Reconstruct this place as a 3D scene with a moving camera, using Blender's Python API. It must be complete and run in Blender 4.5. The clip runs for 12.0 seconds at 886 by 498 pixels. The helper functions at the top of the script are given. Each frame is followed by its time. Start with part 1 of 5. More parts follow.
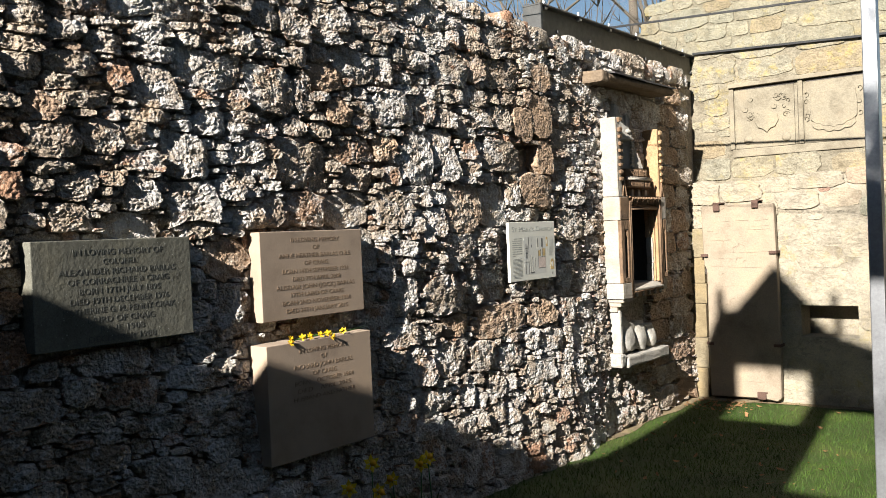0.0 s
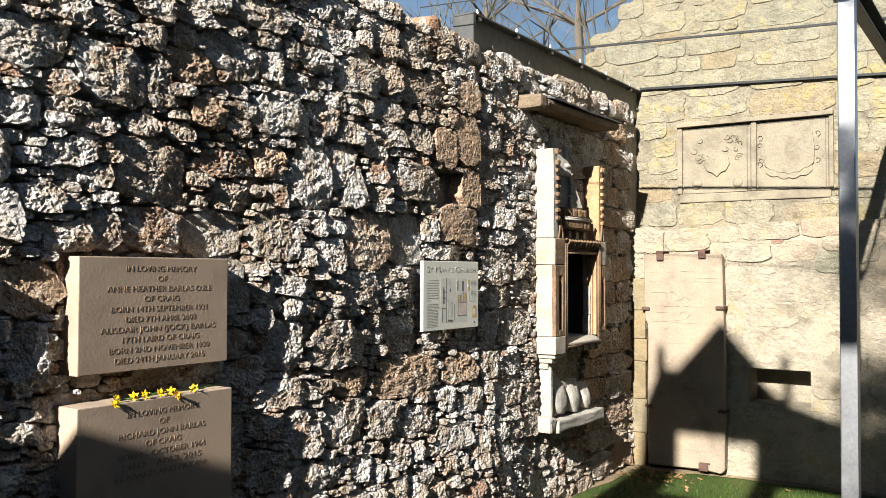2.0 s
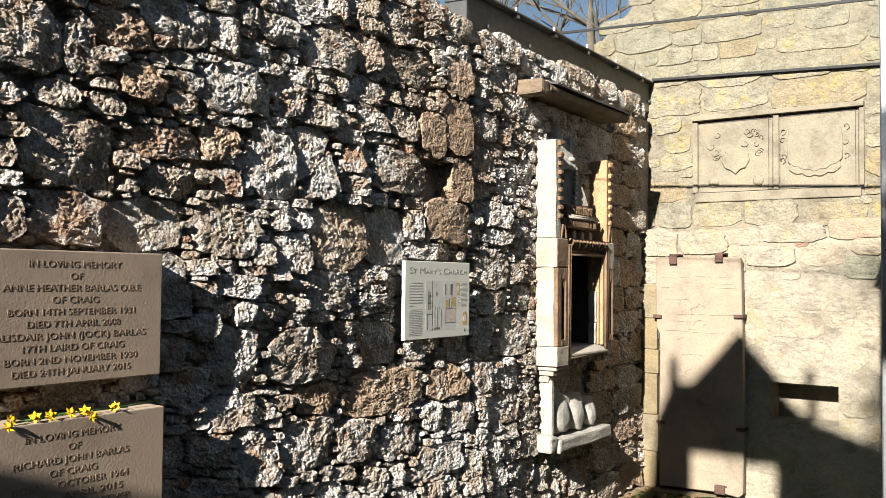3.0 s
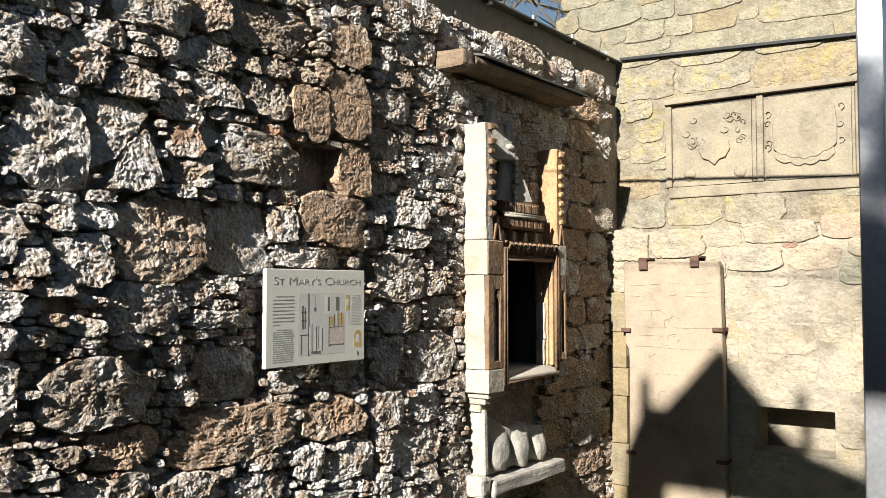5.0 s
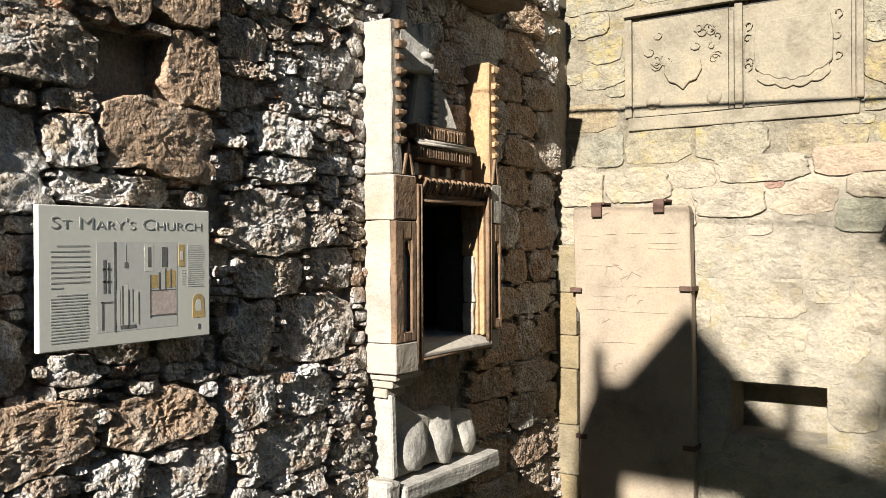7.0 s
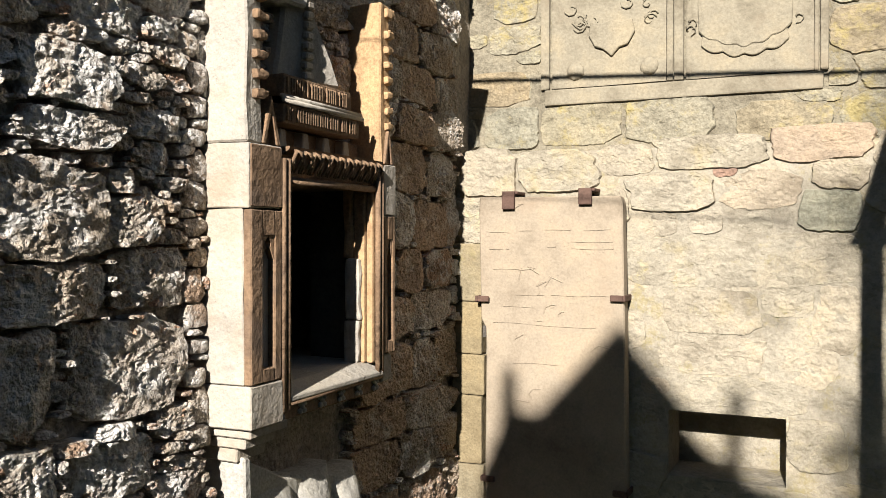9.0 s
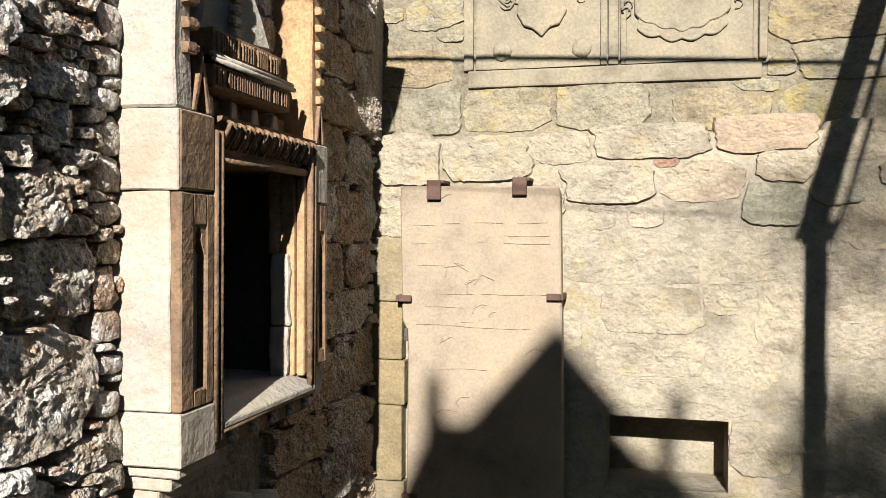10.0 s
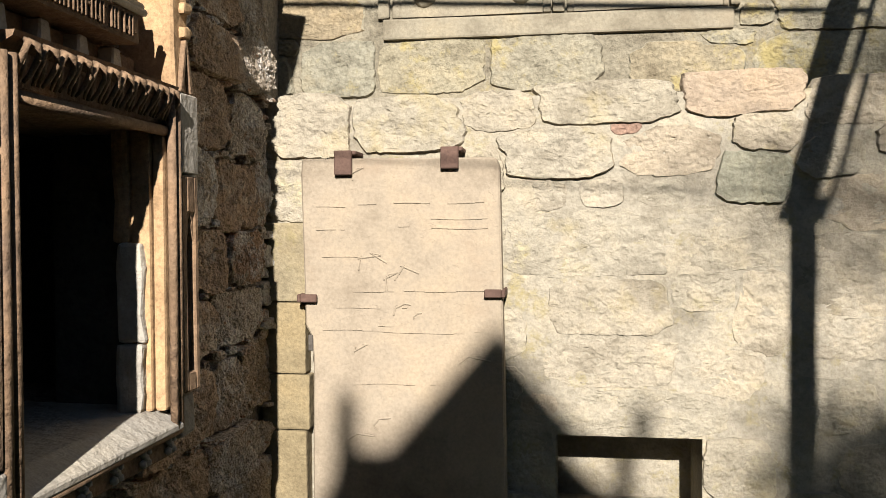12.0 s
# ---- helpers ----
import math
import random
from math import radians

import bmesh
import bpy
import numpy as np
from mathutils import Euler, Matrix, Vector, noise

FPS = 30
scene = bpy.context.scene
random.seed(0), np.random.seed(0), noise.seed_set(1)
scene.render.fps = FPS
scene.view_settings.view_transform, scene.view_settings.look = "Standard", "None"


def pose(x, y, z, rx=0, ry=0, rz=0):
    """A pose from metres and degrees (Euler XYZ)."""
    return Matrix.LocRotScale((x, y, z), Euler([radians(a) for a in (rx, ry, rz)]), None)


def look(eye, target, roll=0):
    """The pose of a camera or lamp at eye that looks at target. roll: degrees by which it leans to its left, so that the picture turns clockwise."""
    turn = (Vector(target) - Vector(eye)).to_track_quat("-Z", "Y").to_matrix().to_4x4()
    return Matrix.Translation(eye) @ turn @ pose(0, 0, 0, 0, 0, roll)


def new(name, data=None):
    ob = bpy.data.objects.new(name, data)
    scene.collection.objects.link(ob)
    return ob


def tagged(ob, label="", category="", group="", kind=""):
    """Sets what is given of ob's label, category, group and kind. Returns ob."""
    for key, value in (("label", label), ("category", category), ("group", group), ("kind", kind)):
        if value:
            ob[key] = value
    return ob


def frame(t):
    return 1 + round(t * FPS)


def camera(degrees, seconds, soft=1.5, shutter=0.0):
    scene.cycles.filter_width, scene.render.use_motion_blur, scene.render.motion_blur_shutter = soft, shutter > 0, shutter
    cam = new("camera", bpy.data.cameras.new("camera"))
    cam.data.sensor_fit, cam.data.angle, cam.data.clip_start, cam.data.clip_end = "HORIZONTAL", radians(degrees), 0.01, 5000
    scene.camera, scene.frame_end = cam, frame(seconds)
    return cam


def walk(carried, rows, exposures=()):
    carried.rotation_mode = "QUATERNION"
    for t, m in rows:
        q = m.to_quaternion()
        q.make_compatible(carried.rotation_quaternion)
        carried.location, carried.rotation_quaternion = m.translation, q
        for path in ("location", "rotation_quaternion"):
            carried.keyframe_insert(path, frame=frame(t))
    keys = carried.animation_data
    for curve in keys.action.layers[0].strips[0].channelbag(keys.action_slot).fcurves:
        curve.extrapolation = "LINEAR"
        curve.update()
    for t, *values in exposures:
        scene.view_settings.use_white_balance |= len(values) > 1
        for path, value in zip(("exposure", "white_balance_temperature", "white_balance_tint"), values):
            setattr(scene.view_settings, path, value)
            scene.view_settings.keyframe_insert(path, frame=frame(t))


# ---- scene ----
cam = camera(54.3, 12.0, soft=0.6)
PATH = [
    (0, (-0.042, 0.305, 1.747), (-1.274, 1.88, 1.71), -2.4),
    (0.5, (-0.199, 0.45, 1.713), (-1.434, 2.022, 1.667), -2.0),
    (1, (-0.362, 0.643, 1.726), (-1.48, 2.3, 1.749), -0.9),
    (1.5, (-0.399, 0.865, 1.726), (-1.492, 2.54, 1.763), -0.3),
    (2, (-0.428, 1.153, 1.733), (-1.547, 2.81, 1.787), 0.2),
    (2.5, (-0.525, 1.419, 1.703), (-1.659, 3.065, 1.759), 0.2),
    (3, (-0.626, 1.704, 1.708), (-1.769, 3.344, 1.777), 0.6),
    (3.2, (-0.644, 1.816, 1.726), (-1.786, 3.457, 1.784), 0.6),
    (4.8, (-0.647, 2.687, 1.731), (-1.828, 4.298, 1.82), 0.1),
    (5, (-0.642, 2.809, 1.724), (-1.825, 4.42, 1.812), -0.0),
    (5.5, (-0.668, 3.124, 1.74), (-1.857, 4.731, 1.826), 0.1),
    (6, (-0.789, 3.352, 1.693), (-1.996, 4.944, 1.782), 0.0),
    (6.5, (-0.958, 3.606, 1.685), (-2.117, 5.235, 1.753), -0.1),
    (6.7, (-1.01, 3.713, 1.672), (-2.142, 5.361, 1.688), -0.4),
    (8.3, (-1.467, 4.444, 1.709), (-2.421, 6.202, 1.687), 0.0),
    (8.5, (-1.53, 4.515, 1.707), (-2.428, 6.303, 1.683), 0.0),
    (9, (-1.684, 4.725, 1.698), (-2.522, 6.541, 1.678), 0.1),
    (9.5, (-1.867, 4.874, 1.698), (-2.597, 6.736, 1.669), 0.3),
    (10, (-2.153, 4.98, 1.686), (-2.651, 6.917, 1.658), 0.3),
    (10.5, (-2.273, 5.1, 1.673), (-2.595, 7.074, 1.635), 0.2),
    (11, (-2.288, 5.257, 1.677), (-2.605, 7.231, 1.634), 0.0),
    (11.5, (-2.287, 5.423, 1.685), (-2.634, 7.392, 1.641), -0.2),
    (12, (-2.34, 5.657, 1.66), (-2.632, 7.635, 1.612), -0.3),
]
walk(cam, [(t, look(eye, target, roll)) for t, eye, target, roll in PATH], exposures=((0.0, 1.66), (6.5, 1.53), (12.0, 1.34)))

# ---- light ----
SUN = Vector((-0.1445, 1.0, -0.526)).normalized()      # the way the sunlight travels
world = bpy.data.worlds.new("sky")
scene.world = world
world.use_nodes = True
wn = world.node_tree
sky = wn.nodes.new("ShaderNodeTexSky")
sky.sky_type, sky.sun_disc = "NISHITA", False
sky.sun_elevation = math.asin(-SUN.z)
sky.sun_rotation = math.atan2(-SUN.x, -SUN.y)
sky.air_density, sky.dust_density, sky.ozone_density = 1.0, 0.1, 1.4
wn.nodes["Background"].inputs["Strength"].default_value = 0.033
wn.links.new(sky.outputs[0], wn.nodes["Background"].inputs["Color"])
sun = new("sun", bpy.data.lights.new("sun", "SUN"))
sun.data.energy, sun.data.angle, sun.data.color = 5.0, radians(0.53), (1.0, 0.955, 0.905)
sun.matrix_world = look((0.0, -20.0, 12.0), Vector((0.0, -20.0, 12.0)) + SUN)


# ---- materials ----
def mat(name, rough=0.85, metal=0.0):
    m = bpy.data.materials.new(name)
    m.use_nodes = True
    b = m.node_tree.nodes["Principled BSDF"]
    b.inputs["Roughness"].default_value, b.inputs["Metallic"].default_value = rough, metal
    b.inputs["Specular IOR Level"].default_value = 0.25
    return m, m.node_tree, b


def node(t, kind, **values):
    n = t.nodes.new(kind)
    for key, value in values.items():
        n.inputs[key].default_value = value
    return n


def noise_tex(t, co, scale, detail=5.0, rough=0.6):
    n = node(t, "ShaderNodeTexNoise", Scale=scale, Detail=detail, Roughness=rough)
    t.links.new(co, n.inputs["Vector"])
    return n.outputs["Fac"]


def ramp(t, fac, stops):
    r = t.nodes.new("ShaderNodeValToRGB")
    while len(r.color_ramp.elements) < len(stops):
        r.color_ramp.elements.new(0.5)
    for e, (p, c) in zip(r.color_ramp.elements, stops):
        e.position, e.color = p, (*c, 1.0)
    t.links.new(fac, r.inputs["Fac"])
    return r.outputs["Color"]


def mix(t, fac, a, b, mode="MIX"):
    n = t.nodes.new("ShaderNodeMix")
    n.data_type, n.blend_type = "RGBA", mode
    for value, socket in ((fac, n.inputs[0]), (a, n.inputs[6]), (b, n.inputs[7])):
        if isinstance(value, (int, float)):
            socket.default_value = value
        elif isinstance(value, tuple):
            socket.default_value = (*value, 1.0)
        else:
            t.links.new(value, socket)
    return n.outputs[2]


def math_node(t, op, a, b=0.0):
    n = t.nodes.new("ShaderNodeMath")
    n.operation = op
    for value, socket in ((a, n.inputs[0]), (b, n.inputs[1])):
        if isinstance(value, (int, float)):
            socket.default_value = value
        else:
            t.links.new(value, socket)
    return n.outputs[0]


def bump(t, b, height, strength=0.5, distance=0.01):
    n = node(t, "ShaderNodeBump", Strength=strength, Distance=distance)
    t.links.new(height, n.inputs["Height"])
    t.links.new(n.outputs["Normal"], b.inputs["Normal"])


def place(t):
    return t.nodes.new("ShaderNodeNewGeometry").outputs["Position"]


def stone(name, tones, lichen=None, lichen_at=0.62, spots=None, grain=70.0, relief=0.012, strength=0.8, rough=0.92, blotch=5.0, stain=None, piece=True, speck=1.0, flake=0.0, crag_at=0.33):
    """Stone with a tone for each piece, blotches, grain, lichen and stains."""
    m, t, b = mat(name, rough)
    co = place(t)
    if piece:
        geo = t.nodes.new("ShaderNodeNewGeometry")
        info = t.nodes.new("ShaderNodeObjectInfo")
        own = math_node(t, "FRACT", math_node(t, "ADD", geo.outputs["Random Per Island"], info.outputs["Random"]))
    else:
        own = noise_tex(t, co, 1.7, 3.0)
    colour = ramp(t, own, tones)
    big = noise_tex(t, co, blotch, 6.0, 0.65)
    colour = mix(t, 1.0, colour, ramp(t, big, ((0.3, (0.66, 0.64, 0.62)), (0.5, (1.0, 1.0, 1.0)), (0.72, (1.22, 1.17, 1.08)))), "MULTIPLY")
    fine = noise_tex(t, co, grain, 8.0, 0.72)
    colour = mix(t, 1.0, colour, ramp(t, fine, ((0.3, (1 - 0.4 * speck, 1 - 0.41 * speck, 1 - 0.42 * speck)), (0.55, (1.0, 1.0, 1.0)), (0.75, (1 + 0.25 * speck, 1 + 0.24 * speck, 1 + 0.2 * speck)))), "MULTIPLY")
    if stain:
        st = noise_tex(t, co, 2.3, 5.0, 0.7)
        colour = mix(t, ramp(t, st, ((0.56, (0, 0, 0)), (0.7, (0.75, 0.75, 0.75)))), colour, stain)
    if lichen:
        li = math_node(t, "MULTIPLY", noise_tex(t, co, 9.0, 8.0, 0.75), math_node(t, "ADD", noise_tex(t, co, 1.3, 2.0), 0.5))
        colour = mix(t, ramp(t, li, ((lichen_at - 0.08, (0, 0, 0)), (lichen_at + 0.06, (0.85, 0.85, 0.85)))), colour, lichen)
    if spots:
        v = node(t, "ShaderNodeTexVoronoi", Scale=55.0)
        t.links.new(co, v.inputs["Vector"])
        sp = math_node(t, "ADD", v.outputs["Distance"], math_node(t, "MULTIPLY", noise_tex(t, co, 6.0, 3.0), 0.7))
        colour = mix(t, ramp(t, sp, ((0.4, (0.8, 0.8, 0.8)), (0.48, (0, 0, 0)))), colour, spots)
    t.links.new(colour, b.inputs["Base Color"])
    crag = noise_tex(t, co, grain * crag_at, 4.0, 0.55)
    height = math_node(t, "ADD", math_node(t, "MULTIPLY", crag, 1.6), math_node(t, "MULTIPLY", fine, 0.3))
    if flake:                                            # thin layers broken away in steps
        warp = math_node(t, "ADD", noise_tex(t, co, 4.5, 5.0, 0.62), math_node(t, "MULTIPLY", own, 0.6))
        height = math_node(t, "ADD", height, math_node(t, "MULTIPLY", math_node(t, "FLOOR", math_node(t, "MULTIPLY", warp, 9.0)), flake))
    bump(t, b, height, strength, relief)
    return m


RUBBLE = stone("rubble_stone", ((0.0, (0.376, 0.297, 0.217)), (0.15, (0.526, 0.454, 0.363)), (0.3, (0.417, 0.341, 0.259)), (0.45, (0.554, 0.487, 0.402)), (0.6, (0.446, 0.341, 0.242)), (0.75, (0.516, 0.447, 0.367)), (0.88, (0.417, 0.287, 0.193)), (0.96, (0.417, 0.244, 0.154)), (1.0, (0.477, 0.428, 0.37))),
               lichen=(0.695, 0.667, 0.62), lichen_at=0.545, grain=120.0, crag_at=0.42, relief=0.03, speck=1.7, strength=1.0, stain=(0.169, 0.121, 0.0821))
ORANGE = stone("brown_stone", ((0.0, (0.43, 0.305, 0.205)), (0.5, (0.4, 0.29, 0.2)), (1.0, (0.45, 0.32, 0.215))), lichen=(0.58, 0.5, 0.4), lichen_at=0.58, grain=110.0, crag_at=0.42, relief=0.022, strength=1.0, speck=1.5)
MORTAR = stone("lime_mortar", ((0.0, (0.231, 0.198, 0.16)), (1.0, (0.396, 0.347, 0.279))), grain=60.0, relief=0.03, strength=1.0, piece=False)
PANELSTONE = stone("pale_carved_panel", ((0.0, (0.206, 0.181, 0.131)), (1.0, (0.23, 0.2, 0.145))), grain=70.0, relief=0.006, piece=False, speck=0.7, stain=(0.19, 0.154, 0.106))
ASHLAR = stone("pale_sandstone", ((0.0, (0.269, 0.234, 0.174)), (0.3, (0.291, 0.256, 0.195)), (0.55, (0.256, 0.229, 0.174)), (0.75, (0.295, 0.258, 0.191)), (0.95, (0.285, 0.237, 0.172)), (1.0, (0.235, 0.219, 0.174))),
               lichen=(0.32, 0.28, 0.17), lichen_at=0.66, grain=85.0, relief=0.012, strength=1.0, stain=(0.289, 0.234, 0.118), speck=0.6, blotch=7.0, flake=1.2)
OLDASHLAR = stone("weathered_sandstone", ((0.0, (0.221, 0.2, 0.146)), (0.3, (0.244, 0.219, 0.159)), (0.55, (0.21, 0.196, 0.147)), (0.8, (0.238, 0.21, 0.145)), (0.95, (0.215, 0.168, 0.105)), (1.0, (0.215, 0.202, 0.154))),
               lichen=(0.272, 0.219, 0.0877), lichen_at=0.6, grain=70.0, relief=0.015, strength=1.0, stain=(0.186, 0.148, 0.0901), speck=1.0, blotch=7.0, flake=0.9)
OLDPOINTING = stone("weathered_pointing", ((0.0, (0.181, 0.16, 0.115)), (1.0, (0.22, 0.193, 0.14))), grain=60.0, relief=0.016, strength=1.0, piece=False, lichen=(0.2, 0.157, 0.0635), lichen_at=0.62)
POINTING = stone("pale_pointing", ((0.0, (0.247, 0.218, 0.164)), (1.0, (0.294, 0.263, 0.204))), grain=60.0, relief=0.013, strength=0.9, piece=False, lichen=(0.23, 0.19, 0.0912), lichen_at=0.62, speck=0.7, stain=(0.2, 0.166, 0.111), flake=0.75)
DARKRUBBLE = stone("shaded_rubble", ((0.0, (0.131, 0.119, 0.098)), (1.0, (0.18, 0.164, 0.135))), grain=30.0, relief=0.03, piece=False)
LEDGE = stone("brown_ledge_stone", ((0.0, (0.14, 0.105, 0.073)), (1.0, (0.196, 0.147, 0.098))), grain=60.0, relief=0.012, piece=False)
SLATE = stone("dark_slate", ((0.0, (0.07, 0.07, 0.068)), (1.0, (0.11, 0.105, 0.1))), grain=60.0, relief=0.006, piece=False)
PINKISH = stone("pinkish_sandstone", ((0.0, (0.255, 0.2, 0.142)), (1.0, (0.275, 0.215, 0.155))), grain=80.0, relief=0.012, speck=0.6, flake=0.6)
REDDISH = stone("reddish_brick_stone", ((0.0, (0.21, 0.135, 0.1)), (1.0, (0.24, 0.155, 0.115))), grain=80.0, relief=0.01)
GREENISH = stone("greenish_stone", ((0.0, (0.227, 0.216, 0.16)), (1.0, (0.246, 0.236, 0.175))), grain=60.0, relief=0.012)
CARVED = stone("carved_sandstone", ((0.0, (0.288, 0.256, 0.211)), (0.5, (0.319, 0.291, 0.246)), (1.0, (0.294, 0.258, 0.211))), grain=110.0, relief=0.006, strength=0.8, blotch=3.0, piece=False, stain=(0.268, 0.211, 0.15), speck=0.5, spots=(0.211, 0.172, 0.127))
# weathered brown fronts, also darkened in colour because they face off the sun
CARVED_FRONT_SHADED = stone("weathered_shaded_red_sandstone", ((0.0, (0.156, 0.0972, 0.0583)), (0.5, (0.201, 0.13, 0.0778)), (1.0, (0.143, 0.0943, 0.0619))), grain=90.0, relief=0.007, strength=0.9, blotch=7.0, piece=False, stain=(0.0842, 0.0619, 0.049))
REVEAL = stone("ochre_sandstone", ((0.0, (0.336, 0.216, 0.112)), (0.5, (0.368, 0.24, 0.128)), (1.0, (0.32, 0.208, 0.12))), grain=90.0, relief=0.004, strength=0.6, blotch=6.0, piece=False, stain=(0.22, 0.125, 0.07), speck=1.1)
# near-black stone: deep shade of gaps and recesses put into the colour
SHADE_STONE = stone("shade_dark_stone", ((0.0, (0.05, 0.045, 0.04)), (1.0, (0.09, 0.08, 0.07))), grain=60.0, relief=0.01, piece=False)
SLAB = stone("pinkish_slab", ((0.0, (0.24, 0.197, 0.142)), (0.5, (0.26, 0.213, 0.156)), (1.0, (0.254, 0.216, 0.163))), grain=80.0, relief=0.004, strength=0.6, blotch=2.5, piece=False, stain=(0.24, 0.182, 0.126), speck=0.4, flake=0.5)
YELLOW = stone("yellow_dressed_stone", ((0.0, (0.179, 0.138, 0.0741)), (0.5, (0.209, 0.167, 0.0988)), (1.0, (0.197, 0.173, 0.119))), grain=90.0, relief=0.008, strength=0.8, lichen=(0.179, 0.149, 0.0646), lichen_at=0.66, speck=0.8, stain=(0.142, 0.107, 0.0599))
BUFF = stone("buff_memorial_stone", ((0.0, (0.326, 0.249, 0.18)), (1.0, (0.346, 0.271, 0.202))), grain=300.0, relief=0.0012, strength=0.4, blotch=2.0, piece=False, speck=0.35)
GREYSTONE = stone("grey_memorial_stone", ((0.0, (0.123, 0.12, 0.0959)), (1.0, (0.154, 0.153, 0.12))), grain=140.0, relief=0.003, strength=0.5, blotch=6.0, piece=False, spots=(0.282, 0.282, 0.249))
WHITEWORN = stone("worn_white_stone", ((0.0, (0.316, 0.299, 0.262)), (1.0, (0.353, 0.335, 0.293))), grain=90.0, relief=0.006, strength=0.7, blotch=6.0, piece=False)


def plain(name, colour, rough=0.6, metal=0.0, grain=120.0, relief=0.0015, vary=0.2):
    m, t, b = mat(name, rough, metal)
    co = place(t)
    n = noise_tex(t, co, grain, 4.0)
    w = noise_tex(t, co, grain * 0.07, 4.0)
    lo, hi = 1.0 - vary, 1.0 + vary
    c = mix(t, 1.0, colour, ramp(t, n, ((0.3, (lo, lo, lo)), (0.7, (hi, hi, hi)))), "MULTIPLY")
    c = mix(t, 1.0, c, ramp(t, w, ((0.3, (lo, lo, lo)), (0.7, (hi, hi, hi)))), "MULTIPLY")
    t.links.new(c, b.inputs["Base Color"])
    bump(t, b, n, 0.4, relief)
    return m


STEEL = plain("galvanised_steel", (0.348, 0.355, 0.362), 0.38, 0.85, 60.0, 0.0008, 0.12)
DARKSTEEL = plain("dark_steel", (0.09, 0.09, 0.085), 0.5, 0.6)
IRON = plain("rusty_iron", (0.1, 0.06, 0.045), 0.8, 0.3)
GUTTER = plain("grey_painted_fascia", (0.13, 0.12, 0.095), 0.6, 0.0, 20.0)
SEAL = plain("black_seal", (0.02, 0.02, 0.02), 0.6)
PANEL = plain("ivory_sign_board", (0.58, 0.575, 0.5), 0.45, 0.0, 40.0, 0.0002, 0.03)
INK = plain("dark_ink", (0.14, 0.14, 0.13), 0.6)
GREYINK = plain("grey_ink", (0.279, 0.287, 0.262), 0.6)
OCHRE = plain("ochre_print", (0.451, 0.328, 0.139), 0.6)
PALEGREY = plain("pale_grey_print", (0.41, 0.426, 0.394), 0.6)
PALEPRINT = plain("faint_wash_print", (0.5, 0.5, 0.45), 0.6, 0.0, 60.0, 0.0002, 0.05)
PINKPRINT = plain("pink_print", (0.476, 0.394, 0.344), 0.6)
LETTER = plain("incised_letter", (0.221, 0.156, 0.102), 0.95)
LETTERGREY = plain("incised_grey_letter", (0.082, 0.082, 0.07), 0.95)
PETAL = plain("yellow_petal", (0.697, 0.476, 0.016), 0.5)
TRUMPET = plain("orange_trumpet", (0.697, 0.344, 0.008), 0.5)
LEAF = plain("green_leaf", (0.06, 0.13, 0.03), 0.5)
BARK = plain("grey_bark", (0.11, 0.09, 0.07), 0.95, 0.0, 30.0, 0.01)
NEEDLE = plain("dark_needles", (0.035, 0.06, 0.025), 0.7)
DEADLEAF = plain("dead_leaf", (0.24, 0.13, 0.06), 0.8)


def make_glass():
    m, t, b = mat("clear_glass", 0.02)
    clear = node(t, "ShaderNodeBsdfTransparent", Color=(0.975, 0.985, 0.98, 1.0))
    gloss = node(t, "ShaderNodeBsdfGlossy", Roughness=0.03)
    both = node(t, "ShaderNodeMixShader", Fac=0.06)
    for out, socket in ((clear.outputs[0], both.inputs[1]), (gloss.outputs[0], both.inputs[2])):
        t.links.new(out, socket)
    t.links.new(both.outputs[0], t.nodes["Material Output"].inputs["Surface"])
    return m


GLASS = make_glass()


def make_grass(name, blades):
    m, t, b = mat(name, 0.7)
    co = place(t)
    n = noise_tex(t, co, 1.6, 5.0)
    f = noise_tex(t, co, 45.0, 5.0)
    c = ramp(t, n, ((0.3, (0.022, 0.048, 0.007)), (0.55, (0.038, 0.074, 0.01)), (0.75, (0.07, 0.09, 0.02))))
    if blades:
        own = t.nodes.new("ShaderNodeNewGeometry").outputs["Random Per Island"]
        c = mix(t, 1.0, c, ramp(t, own, ((0.0, (0.6, 0.7, 0.5)), (0.9, (1.35, 1.25, 1.1)), (1.0, (2.0, 1.5, 1.2)))), "MULTIPLY")
    else:
        c = mix(t, ramp(t, f, ((0.45, (0, 0, 0)), (0.65, (0.8, 0.8, 0.8)))), c, (0.07, 0.06, 0.03))
        bump(t, b, f, 0.8, 0.02)
    t.links.new(c, b.inputs["Base Color"])
    return m


TURF = make_grass("turf", False)
BLADE = make_grass("grass_blades", True)
SOIL = stone("bare_soil", ((0.0, (0.164, 0.123, 0.074)), (1.0, (0.246, 0.197, 0.115))), grain=60.0, relief=0.02, piece=False)


# ---- building helpers ----
def link(name, mesh, material, parent=None, label="", smooth=False):
    ob = new(name, mesh)
    if material and not mesh.materials:
        mesh.materials.append(material)
    if parent:
        ob.parent = parent
    if label:
        ob["label"] = label
    if smooth:
        mesh.polygons.foreach_set("use_smooth", [True] * len(mesh.polygons))
    return ob


def part(name, bm, material, parent=None, label="", smooth=False):
    mesh = bpy.data.meshes.new(name)
    bm.normal_update()
    bm.to_mesh(mesh)
    bm.free()
    return link(name, mesh, material, parent, label, smooth)


